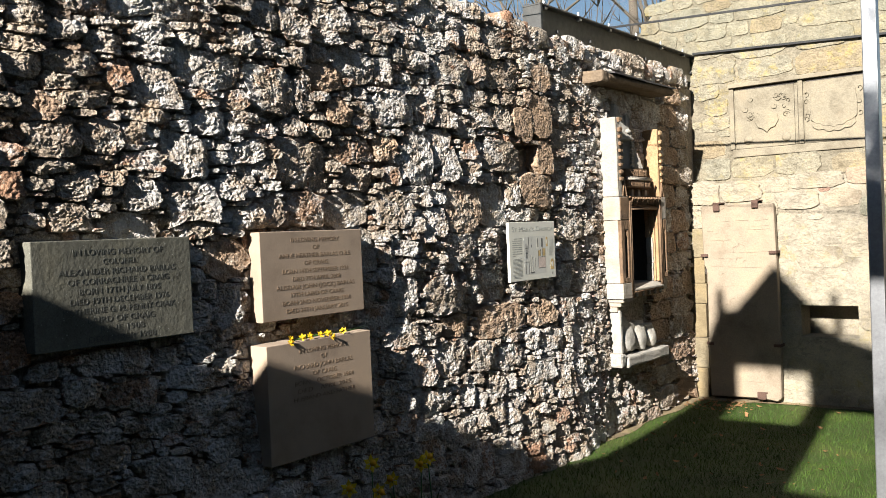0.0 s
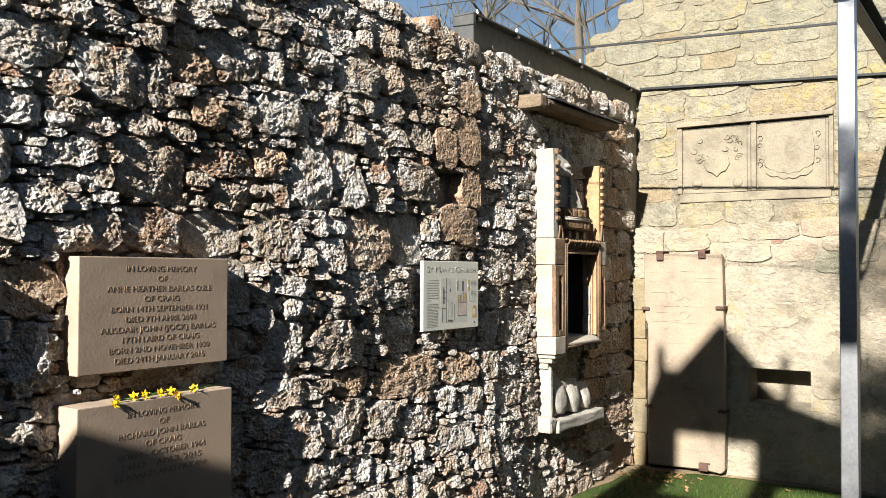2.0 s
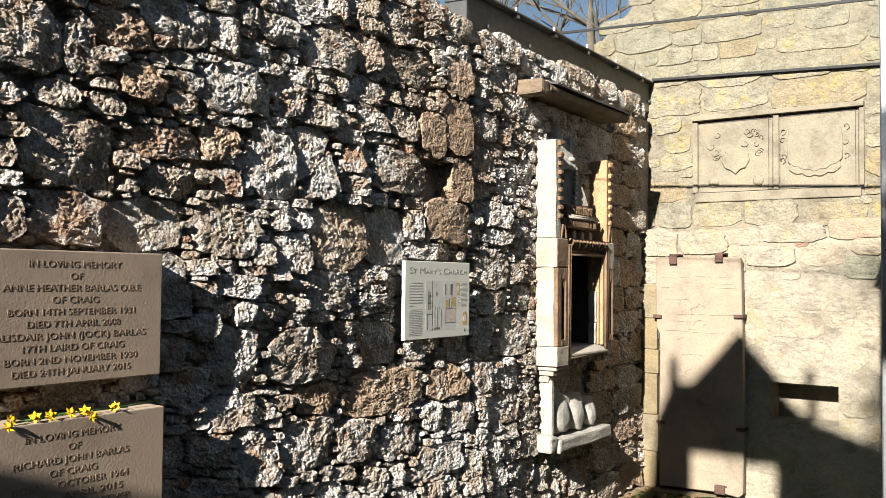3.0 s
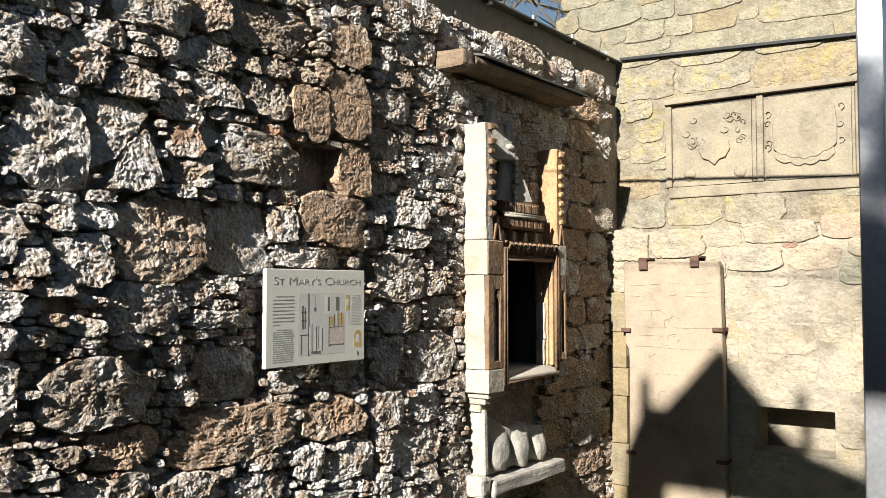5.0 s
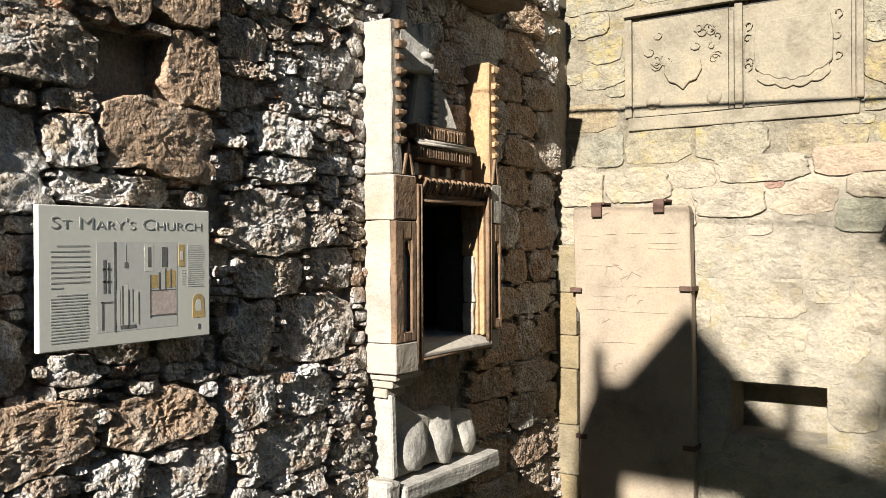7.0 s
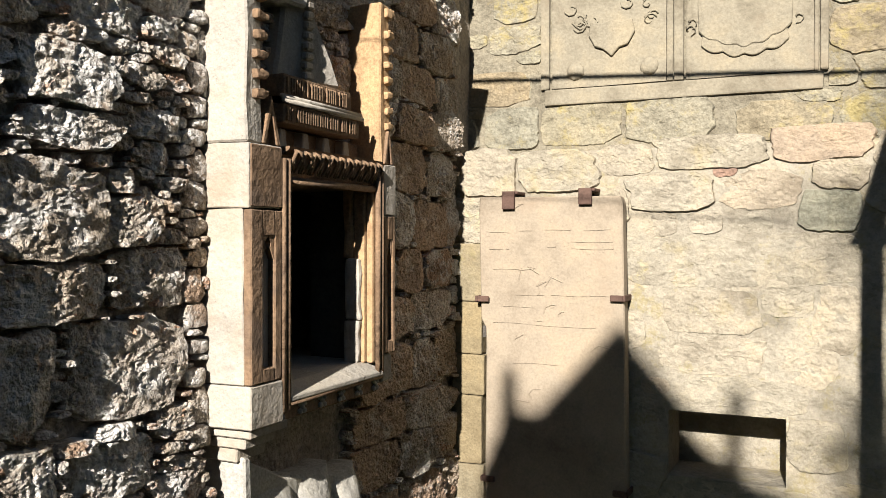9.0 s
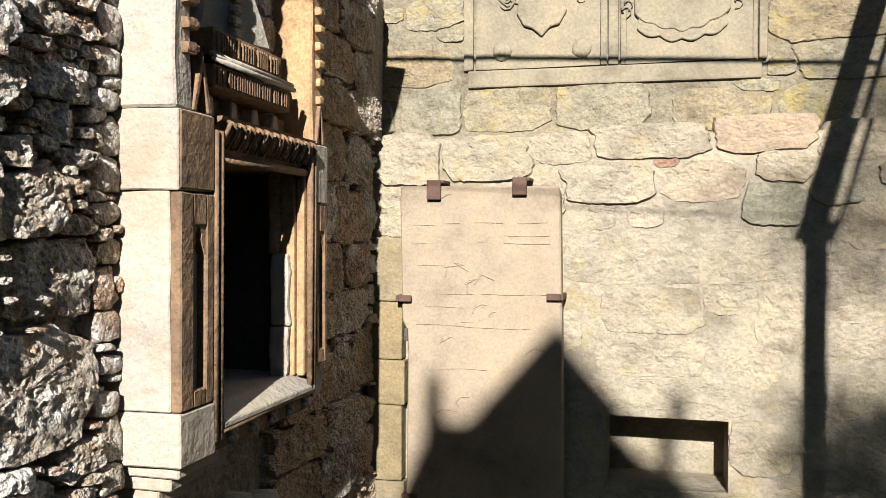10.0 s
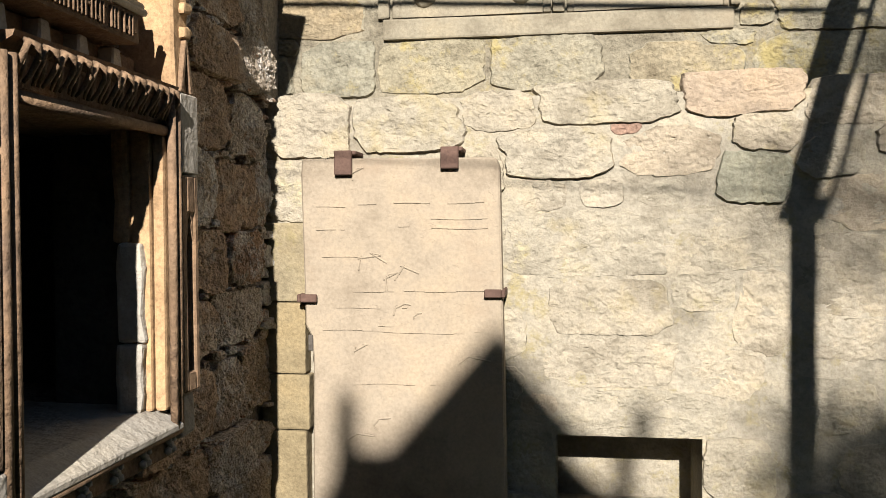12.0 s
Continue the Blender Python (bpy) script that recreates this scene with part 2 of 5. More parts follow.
def add_box(bm, x0, x1, y0, y1, z0, z1, bevel=0.0, seg=1, m=None):
    r = bmesh.ops.create_cube(bm, size=1.0)
    vs = r["verts"]
    for v in vs:
        v.co = Vector(((x0 + x1) / 2 + v.co.x * (x1 - x0), (y0 + y1) / 2 + v.co.y * (y1 - y0), (z0 + z1) / 2 + v.co.z * (z1 - z0)))
        if m:
            v.co = m @ v.co
    if bevel:
        es = list({e for v in vs for e in v.link_edges})
        bmesh.ops.bevel(bm, geom=es, offset=bevel, segments=seg, affect="EDGES", profile=0.6)
    return bm


def box(x0, x1, y0, y1, z0, z1, bevel=0.0, seg=1, m=None):
    return add_box(bmesh.new(), x0, x1, y0, y1, z0, z1, bevel, seg, m)


def worn(bm, amount, scale=9.0, cuts=0):
    """Roughens a block a little, so that its edges are not straight."""
    if cuts:
        bmesh.ops.subdivide_edges(bm, edges=bm.edges[:], cuts=cuts, use_grid_fill=True)
    for v in bm.verts:
        v.co += noise.noise_vector(v.co * scale) * amount
    return bm


def extrude(points, axis, lo, hi, bevel=0.0):
    """A prism over an outline. axis x: outline in (y, z); y: in (x, z); z: in (x, y)."""
    bm = bmesh.new()
    put = {"x": lambda a, b, d: (d, a, b), "y": lambda a, b, d: (a, d, b), "z": lambda a, b, d: (a, b, d)}[axis]
    front = [bm.verts.new(put(a, b, hi)) for a, b in points]
    back = [bm.verts.new(put(a, b, lo)) for a, b in points]
    f = bm.faces.new(front)
    bm.faces.new(back[::-1])
    n = len(points)
    for i in range(n):
        bm.faces.new((front[i], back[i], back[(i + 1) % n], front[(i + 1) % n]))
    bmesh.ops.recalc_face_normals(bm, faces=bm.faces[:])
    if bevel:
        bmesh.ops.bevel(bm, geom=[e for e in bm.edges], offset=bevel, segments=1, affect="EDGES")
    return bm


def tube(bm, points, radii, sides=6):
    """A tapered tube through points."""
    rings = []
    for i, p in enumerate(points):
        p = Vector(p)
        a = Vector(points[max(i - 1, 0)])
        b = Vector(points[min(i + 1, len(points) - 1)])
        q = (b - a).to_track_quat("Z", "Y")
        rings.append([bm.verts.new(p + q @ Vector((math.cos(k * math.tau / sides), math.sin(k * math.tau / sides), 0)) * radii[i]) for k in range(sides)])
    for r, s in zip(rings, rings[1:]):
        for k in range(sides):
            bm.faces.new((r[k], r[(k + 1) % sides], s[(k + 1) % sides], s[k]))
    bm.faces.new(rings[0][::-1])
    bm.faces.new(rings[-1])
    return bm


def empty(name, at, label, category, group="", kind=""):
    ob = new(name)
    ob.location = at
    bpy.context.view_layer.update()
    return tagged(ob, label, category, group, kind)


def under(child, parent):
    """Parents without moving."""
    child.parent = parent
    if parent.type == "EMPTY":
        child.matrix_parent_inverse = Matrix.Translation(-parent.location)
    return child


# ---- stones laid in a wall ----
def lay(u0, u1, v0, v1, given, classes, free=(), breaks=(), seed=1):
    """Seats stones of falling size on a wall's face: rows of u, v, half width, half height."""
    rng = np.random.default_rng(seed)
    seats = [tuple(g) for g in given]
    arr = np.array(seats) if seats else np.zeros((0, 4))
    for tries, (a0, a1), (b0, b1), tight in classes:
        for _ in range(tries):
            a, b = rng.uniform(a0, a1), rng.uniform(b0, b1)
            u, v = rng.uniform(u0, u1), rng.uniform(v0, v1)
            if any(f[0] - a * 0.7 < u < f[1] + a * 0.7 and f[2] - b * 0.7 < v < f[3] + b * 0.7 for f in free):
                continue
            if any(abs(u - k) < a * 0.9 for k in breaks):
                continue
            if len(arr) and np.any((np.abs(arr[:, 0] - u) < (arr[:, 2] + a) * tight) & (np.abs(arr[:, 1] - v) < (arr[:, 3] + b) * tight)):
                continue
            arr = np.vstack([arr, (u, v, a, b)])
    return arr


def outlines(arr, gap, grow, sides=18, power=3.5, free=(), breaks=(), bounds=None, jag=0.06, seed=3):
    """The outline of each stone: it grows from its seat until it meets its neighbours."""
    rng = np.random.default_rng(seed)
    out = []
    ang0 = np.linspace(0, math.tau, sides, endpoint=False)
    steps = np.linspace(0.12, 1.0, 34)
    for i, (u, v, a, b) in enumerate(arr):
        near = np.where((np.abs(arr[:, 0] - u) < arr[:, 2] + a * 2 + 0.1) & (np.abs(arr[:, 1] - v) < arr[:, 3] + b * 2 + 0.1))[0]
        near = near[near != i]
        ang = np.arctan2(np.sin(ang0) * b, np.cos(ang0) * a)
        c, s = np.cos(ang), np.sin(ang)
        reach = grow / ((np.abs(c) / a) ** power + (np.abs(s) / b) ** power) ** (1 / power)
        r = reach[:, None] * steps[None, :]
        pu, pv = u + r * c[:, None], v + r * s[:, None]
        own = ((np.abs(pu - u) / a) ** power + (np.abs(pv - v) / b) ** power) ** (1 / power)
        ok = np.ones_like(own, bool)
        for k in near:
            ku, kv, ka, kb = arr[k]
            other = ((np.abs(pu - ku) / ka) ** power + (np.abs(pv - kv) / kb) ** power) ** (1 / power)
            ok &= own < other - gap / min(a, b)
        for f in free:
            ok &= ~((pu > f[0]) & (pu < f[1]) & (pv > f[2]) & (pv < f[3]))
        for k in breaks:
            ok &= (pu < k - gap) if u < k else (pu > k + gap)
        if bounds:
            ok &= (pu > bounds[0]) & (pu < bounds[1]) & (pv > bounds[2]) & (pv < bounds[3])
        first = np.where(ok.all(1), ok.shape[1], np.argmin(ok, 1))
        rad = reach * np.where(first > 0, steps[np.maximum(first - 1, 0)], 0.1)
        # a hacked stone has few straight sides: keep some corners, straight lines between them
        keep, k = [], rng.integers(0, 3)
        while k < sides:
            keep.append(k)
            k += rng.integers(max(2, sides // 20), max(4, sides // 8))
        keep = np.array(keep)
        lap = np.append(keep, keep[0] + sides)
        eu, ev = (np.interp(np.where(np.arange(sides) < keep[0], np.arange(sides) + sides, np.arange(sides)), lap, np.append(e[keep], e[keep[0]])) for e in (c * rad, s * rad))
        nick = 1 + rng.uniform(-jag, jag, sides)
        out.append((u, v, eu * nick, ev * nick))
    return out


def stone_data(outline, depth, dome, rough, sink, to_world, seed):
    """Vertices and faces of one hacked stone whose craggy face stands proud of the wall."""
    u, v, du, dv = outline
    size = max(np.ptp(du), np.ptp(dv))
    n = 84 if size > 0.17 else 48 if size > 0.1 else 20
    if n != len(du):                                     # resample the outline round the stone
        k = np.arange(n) * len(du) / n
        du, dv = (np.interp(k, np.arange(len(d) + 1), np.append(d, d[0])) for d in (du, dv))
    count = 19 if size > 0.17 else 11 if size > 0.1 else 5
    rings = [1.03, 1.0] + [1.0 - ((i + 0.4) / count) for i in range(count)]
    rng = random.Random(seed)
    rubble = sink > 0.03                                 # hacked rubble, or squared stones set flush
    slant = min(1.0, 0.15 / size) * (min(rough * 80, 1.0) if rubble else 0.1)
    tilt_u, tilt_v = rng.uniform(0.15, 0.42) * slant, rng.uniform(-0.22, 0.05) * slant
    wide, high = np.ptp(du) / 2, np.ptp(dv) / 2
    cuts = []                                            # broken planes that cut the face's sides away
    mean = (wide + high) / 2
    for au, av, half, odds in ((-1, 0, wide, 0.75), (1, 0, wide, 0.25), (0, 1, high, 0.7), (0, -1, high, 0.25), (-0.7, 0.7, mean, 0.5), (0.7, -0.7, mean, 0.2), (rng.uniform(-1, 0.3), rng.uniform(-0.5, 1), mean, 0.5)):
        if rubble and size > 0.1 and rng.random() < odds:
            fall = rng.uniform(0.25, 0.9) * slant
            cuts.append((au * fall, av * fall, fall * half * rng.uniform(0.3, 0.9)))
    verts, faces = [], []
    for k, f in enumerate(rings):
        for i in range(n):
            a, b = du[i] * f, dv[i] * f
            uu, vv = u + a, v + b
            if k == 0:
                d = -sink
            else:
                p = (uu, vv, seed * 0.37)
                crag = 0.7 * (0.5 - 2 * abs(noise.noise((uu * 9, vv * 14, p[2])))) + 0.6 * noise.noise((uu * 24, vv * 32, p[2] + 5))
                crag += 0.72 * (0.4 - 1.6 * abs(noise.noise((uu * 46, vv * 56, p[2] + 9)))) + 0.45 * noise.noise((uu * 100, vv * 110, p[2] + 3))
                flat = tilt_u * a + tilt_v * b
                for gu, gv, c in cuts:
                    flat = min(flat, c - gu * a - gv * b)
                d = depth * (1 - dome * max(f - 0.4, 0.0) ** 2 * 1.6) + max(flat, -depth - 0.012) + crag * rough
                if k == 1:
                    d = min(d, depth) * 0.8 - 0.003
                j = noise.noise_vector((uu * 40, vv * 40, seed * 0.11)) * min(size * 0.03, 0.006)
                uu, vv = uu + j.x, vv + j.y
            verts.append(to_world(uu, vv, d))
    verts.append(to_world(u, v, depth + min([0.0] + [c for gu, gv, c in cuts]) + rough * 0.2))
    for k in range(len(rings) - 1):
        for i in range(n):
            j = (i + 1) % n
            faces.append((k * n + i, k * n + j, (k + 1) * n + j, (k + 1) * n + i))
    last = (len(rings) - 1) * n
    for i in range(n):
        faces.append((last + i, last + (i + 1) % n, last + n))
    return verts, faces


def set_stones(wall, name, rest_name, shapes, settings, to_world, material, choose, paints=None, seed=0, sharp=0.42):
    """Sets up to 300 stones as pieces of the wall, the others as one joined part."""
    rest_v, rest_f, count = [], [], 0
    for i, o in enumerate(shapes):
        if max(np.ptp(o[2]), np.ptp(o[3])) < 0.02:
            continue
        depth, dome, rough, sink = settings(i, o)
        vs, fs = stone_data(o, depth, dome, rough, sink, to_world, seed + i)
        if count < 290 and choose(i, o):
            mesh = bpy.data.meshes.new(name)
            mesh.from_pydata(vs, [], fs)
            ob = link(name, mesh, paints.get(i, material) if paints else material, None, smooth=True)
            mesh.set_sharp_from_angle(angle=sharp)
            ob.parent = wall
            count += 1
        else:
            base = len(rest_v)
            rest_v += vs
            rest_f += [tuple(base + k for k in f) for f in fs]
    if rest_v:
        mesh = bpy.data.meshes.new(rest_name)
        mesh.from_pydata(rest_v, [], rest_f)
        ob = link(rest_name, mesh, material, None, smooth=True)
        mesh.set_sharp_from_angle(angle=sharp)
        ob.parent = wall
        ob["kind"] = "stuff"
        ob["label"] = "smaller stones and pinnings set in the wall"


def letters(text, size, at, material, parent, name="lettering", face="x", width=None, capitals=False):
    """A line of writing as a thin mesh, centred at a place on a wall that faces +x or -y."""
    curve = bpy.data.curves.new("writing", "FONT")
    curve.body, curve.size, curve.extrude, curve.align_x, curve.align_y = text, size, 0.0006, "CENTER", "CENTER"
    curve.resolution_u = 3
    curve.offset = -0.0006 if capitals else 0.0
    if capitals:
        curve.small_caps_scale = 0.74
        for c, shape in zip(text, curve.body_format):
            shape.use_small_caps = c.islower()
    ob = bpy.data.objects.new("writing", curve)
    scene.collection.objects.link(ob)
    bpy.context.view_layer.update()
    mesh = bpy.data.meshes.new_from_object(ob.evaluated_get(bpy.context.evaluated_depsgraph_get()))
    bpy.data.objects.remove(ob)
    bpy.data.curves.remove(curve)
    mesh.materials.clear()
    if width and len(mesh.vertices):
        xs = [v.co.x for v in mesh.vertices]
        k = width / max(max(xs) - min(xs), 1e-4)
        mesh.transform(Matrix.Diagonal((k, 1, 1, 1)))
    turn = Matrix.Rotation(radians(90), 4, "Z") @ Matrix.Rotation(radians(90), 4, "X") if face == "x" else Matrix.Rotation(radians(90), 4, "X")
    mesh.transform(Matrix.Translation(at) @ turn)
    ob = link(name, mesh, material)
    return under(ob, parent) if parent else ob


# ---- ground ----
def ground_height(x, y):
    k = min(max((7.6 - y) / 5.0, 0.0), 1.0)
    return 0.16 * k * k * (3 - 2 * k) + 0.012 * noise.noise((x * 1.3, y * 1.3, 0.0)) - 0.004


def make_ground():
    xs = [-600, -200, -80, -30, -12, -7] + [-4.5 + 0.2 * i for i in range(35)] + [3, 5, 9, 16, 40, 120, 600]
    ys = [-600, -200, -60, -20, -8, -4, -2] + [-1 + 0.2 * i for i in range(50)] + [9.4, 11, 16, 30, 70, 200, 600]
    bm = bmesh.new()
    grid = [[bm.verts.new((x, y, ground_height(x, y))) for x in xs] for y in ys]
    for a, b in zip(grid, grid[1:]):
        for i in range(len(xs) - 1):
            bm.faces.new((a[i], a[i + 1], b[i + 1], b[i]))
    ob = part("ground", bm, TURF, smooth=True)
    tagged(ob, "mown green churchyard turf with thin patches", "ground", kind="structure")


def make_blades():
    rng = np.random.default_rng(4)
    vs, fs = [], []
    while len(fs) < 42000:
        x, y = rng.uniform(-3.35, 0.6), rng.uniform(3.2, 8.62)
        edge = min(x + 3.38, 8.64 - y)
        if edge < 0.28 and rng.uniform() > edge / 0.34 or noise.noise((x * 3, y * 3, 5.0)) < -0.3 and rng.uniform() < 0.6:
            continue
        z = ground_height(x, y) - 0.004
        h, w, a = rng.uniform(0.015, 0.05), rng.uniform(0.0015, 0.003), rng.uniform(0, math.tau)
        c, s = math.cos(a) * w, math.sin(a) * w
        lx, ly = rng.normal(0, 0.4) * h, rng.normal(0, 0.4) * h
        n = len(vs)
        vs += [(x - c, y - s, z), (x + c, y + s, z), (x + lx, y + ly, z + h)]
        fs.append((n, n + 1, n + 2))
    mesh = bpy.data.meshes.new("grass")
    mesh.from_pydata(vs, [], fs)
    tagged(link("grass", mesh, BLADE), "short green grass blades on the turf", "grass", kind="stuff")


def make_soil():
    """A narrow strip of bare earth along the foot of the walls."""
    bm = bmesh.new()
    rows = []
    for i in range(46):
        y = 3.0 + i * 0.125
        w = 0.1 + 0.07 * noise.noise((y * 2.1, 0.3, 0.0))
        rows.append([bm.verts.new((-3.42 + w * k, y, ground_height(-3.3, y) + 0.014 * (1 - k * 0.9) + 0.004)) for k in (0, 0.5, 1.0)])
    for a, b in zip(rows, rows[1:]):
        for k in range(2):
            bm.faces.new((a[k], a[k + 1], b[k + 1], b[k]))
    rows = []
    for i in range(24):
        x = -3.42 + i * 0.1
        w = (0.16 if x < -2.9 else 0.07) + 0.05 * noise.noise((x * 3.1, 7.3, 0.0))
        rows.append([bm.verts.new((x, 8.68 - w * k, ground_height(x, 8.6) + 0.012 * (1 - k * 0.9) + 0.006)) for k in (0, 0.5, 1.0)])
    for a, b in zip(rows, rows[1:]):
        for k in range(2):
            bm.faces.new((a[k], b[k], b[k + 1], a[k + 1]))
    bmesh.ops.recalc_face_normals(bm, faces=bm.faces[:])
    tagged(part("soil", bm, SOIL, smooth=True), "strip of dry bare soil at the foot of the walls", "soil", kind="structure")


def make_litter():
    rng = random.Random(8)
    bm = bmesh.new()
    for _ in range(150):
        if rng.random() < 0.6:
            x, y = rng.uniform(-3.35, -2.7), rng.uniform(8.0, 8.55)
        else:
            x, y = rng.uniform(-3.3, -0.8), rng.uniform(5.5, 8.5)
        z = ground_height(x, y) + rng.uniform(0.012, 0.03)
        r = rng.uniform(0.008, 0.022)
        m = pose(x, y, z, rng.uniform(-30, 30), rng.uniform(-30, 30), rng.uniform(0, 360))
        ring = [bm.verts.new(m @ Vector((math.cos(a) * r * 1.5, math.sin(a) * r * (0.6 + 0.2 * (k % 2)), 0.004 * math.cos(2 * a)))) for k, a in enumerate([i * math.tau / 7 for i in range(7)])]
        bm.faces.new(ring)
    tagged(part("leaf_litter", bm, DEADLEAF), "scattered dry brown leaves on the ground", "leaf litter", kind="stuff")


# ---- walls ----
JOINT = 5.93                         # straight joint of an older doorway in the rubble wall
MEMORIAL_STONES = [(3.37, 2.14, 0.166, 0.128), (3.37, 1.89, 0.136, 0.089), (3.68, 1.89, 0.147, 0.09), (3.77, 2.21, 0.148, 0.062), (3.79, 2.07, 0.102, 0.059), (4.03, 2.24, 0.085, 0.063),
                   (4.32, 2.19, 0.129, 0.153), (4.62, 2.21, 0.1, 0.143), (4.05, 1.89, 0.137, 0.101), (4.1, 1.67, 0.101, 0.039), (4.42, 1.82, 0.1, 0.078), (4.1, 1.38, 0.092, 0.119),
                   (4.46, 1.37, 0.2, 0.12), (4.08, 1.17, 0.114, 0.064), (4.51, 0.97, 0.157, 0.106), (3.18, 2.49, 0.145, 0.123), (3.4, 2.5, 0.055, 0.094), (3.57, 2.6, 0.106, 0.065),
                   (3.66, 2.41, 0.085, 0.061), (4.12, 2.48, 0.179, 0.092), (4.72, 2.78, 0.154, 0.085), (5.29, 2.82, 0.22, 0.1), (4.45, 2.5, 0.088, 0.073)]
OUTER_STONES = [(4.6, 1.17, 0.153, 0.065), (4.84, 0.94, 0.14, 0.099), (5.53, 0.74, 0.227, 0.081), (3.14, 1.9, 0.057, 0.059), (2.99, 1.86, 0.084, 0.055), (3.0, 2.17, 0.096, 0.042),
                (2.52, 2.43, 0.102, 0.096), (2.15, 2.49, 0.116, 0.045), (2.13, 1.99, 0.092, 0.049), (2.42, 1.96, 0.072, 0.066), (2.68, 1.93, 0.121, 0.085), (2.05, 2.17, 0.112, 0.07),
                (2.25, 2.19, 0.079, 0.067), (2.66, 2.13, 0.087, 0.098), (2.84, 1.67, 0.117, 0.089), (2.84, 1.42, 0.063, 0.113), (2.8, 2.3, 0.092, 0.057), (4.51, 0.53, 0.167, 0.087), (4.25, 0.75, 0.18, 0.069)]
SIGN_STONES = [(4.75, 1.91, 0.197, 0.147), (4.58, 2.26, 0.134, 0.147), (5.13, 1.91, 0.157, 0.132), (5.23, 2.25, 0.209, 0.105), (4.66, 1.65, 0.15, 0.081), (5.12, 1.14, 0.303, 0.101),
               (5.09, 1.38, 0.145, 0.109), (5.66, 1.14, 0.191, 0.085), (6.06, 1.13, 0.125, 0.075), (5.36, 2.0, 0.083, 0.076), (5.68, 2.03, 0.22, 0.116), (5.52, 1.86, 0.21, 0.045),
               (5.82, 2.27, 0.1, 0.126), (5.53, 2.5, 0.109, 0.102), (5.78, 2.57, 0.128, 0.166), (4.86, 2.28, 0.061, 0.06), (4.99, 2.64, 0.097, 0.055), (5.01, 2.5, 0.104, 0.061),
               (5.17, 2.65, 0.057, 0.038), (5.31, 2.66, 0.084, 0.038), (5.28, 2.51, 0.113, 0.075), (4.84, 2.39, 0.09, 0.034), (5.78, 2.86, 0.128, 0.105)]
SHRINE_STONES = [(6.13, 2.63, 0.125, 0.078), (6.18, 1.77, 0.194, 0.118), (6.2, 1.57, 0.185, 0.068), (6.54, 1.59, 0.13, 0.083), (6.11, 1.36, 0.097, 0.119), (6.45, 1.36, 0.21, 0.139),
                 (6.26, 1.97, 0.141, 0.046), (6.24, 2.11, 0.133, 0.079), (6.53, 2.41, 0.149, 0.067), (4.8, 1.47, 0.081, 0.038), (4.82, 1.38, 0.057, 0.032), (6.38, 1.1, 0.166, 0.065),
                 (6.3, 0.92, 0.209, 0.094), (5.8, 0.93, 0.156, 0.07), (5.5, 0.97, 0.08, 0.063), (4.91, 1.72, 0.078, 0.035), (5.01, 1.6, 0.147, 0.037), (6.06, 2.43, 0.104, 0.076)]
ORANGE_AT = ((5.53, 2.5), (5.82, 2.27), (3.57, 2.6), (3.66, 2.41), (2.84, 1.67), (5.78, 2.57), (5.68, 2.03), (5.78, 2.86), (4.03, 2.24), (4.75, 1.91), (5.12, 1.14), (4.6, 1.17), (5.66, 1.14))
TABLETS = ((1.895, 2.6, 1.355, 1.778), (2.985, 3.682, 1.355, 1.787), (2.95, 3.66, 0.682, 1.25), (5.235, 5.84, 1.388, 1.8))   # stones behind these lie deeper
SHRINE = (6.77, 7.66, 1.04, 1.99)    # the carved frame's place in the rubble wall
LINTEL = (6.5, 7.9, 2.9, 3.02)
CORBEL = (6.8, 7.6, 0.56, 1.04)
DOORHOLE = (5.46, 5.7, 2.16, 2.36)


def bulge(u, v):
    """How far the old wall's face leans out from its plumb line."""
    out = min(max((6.6 - u) / 3.6, 0.0), 1.0) * 0.105
    foot = 0.13 * max(1.3 - v, 0.0) * min(max((6.9 - u) / 0.9, 0.12), 1.0)
    head = 0.035 * max(v - 1.7, 0.0) * min(max(5.6 - u, 0.0), 1.0)
    belly = 0.045 * math.exp(-((u - 4.35) / 0.55) ** 2 - ((v - 1.55) / 0.5) ** 2)
    return out + foot - head + belly


def to_left(u, v, d):
    return (-3.415 + d + bulge(u, v), u, v)


def mortar_face(wall):
    """The mortar bed of the leaning face, between and behind the stones."""
    us, vs = np.arange(-2.95, 6.82, 0.05), np.arange(-0.1, 3.11, 0.05)
    bm = bmesh.new()
    grid = {}

    def corner(i, k):
        if (i, k) not in grid:
            u, v = float(us[i]), float(vs[k])
            grid[i, k] = bm.verts.new((-3.452 + bulge(u, v) + 0.012 * noise.noise((u * 9, v * 9, 2.0)) + 0.006 * noise.noise((u * 30, v * 30, 5.0)), u, v))
        return grid[i, k]
    for i in range(len(us) - 1):
        for k in range(len(vs) - 1):
            u, v = us[i] + 0.025, vs[k] + 0.025
            if DOORHOLE[0] < u < DOORHOLE[1] and DOORHOLE[2] < v < DOORHOLE[3]:
                continue
            bm.faces.new((corner(i, k), corner(i + 1, k), corner(i + 1, k + 1), corner(i, k + 1)))
    ob = part("mortar_bed", bm, MORTAR, None, smooth=True)
    ob.parent = wall


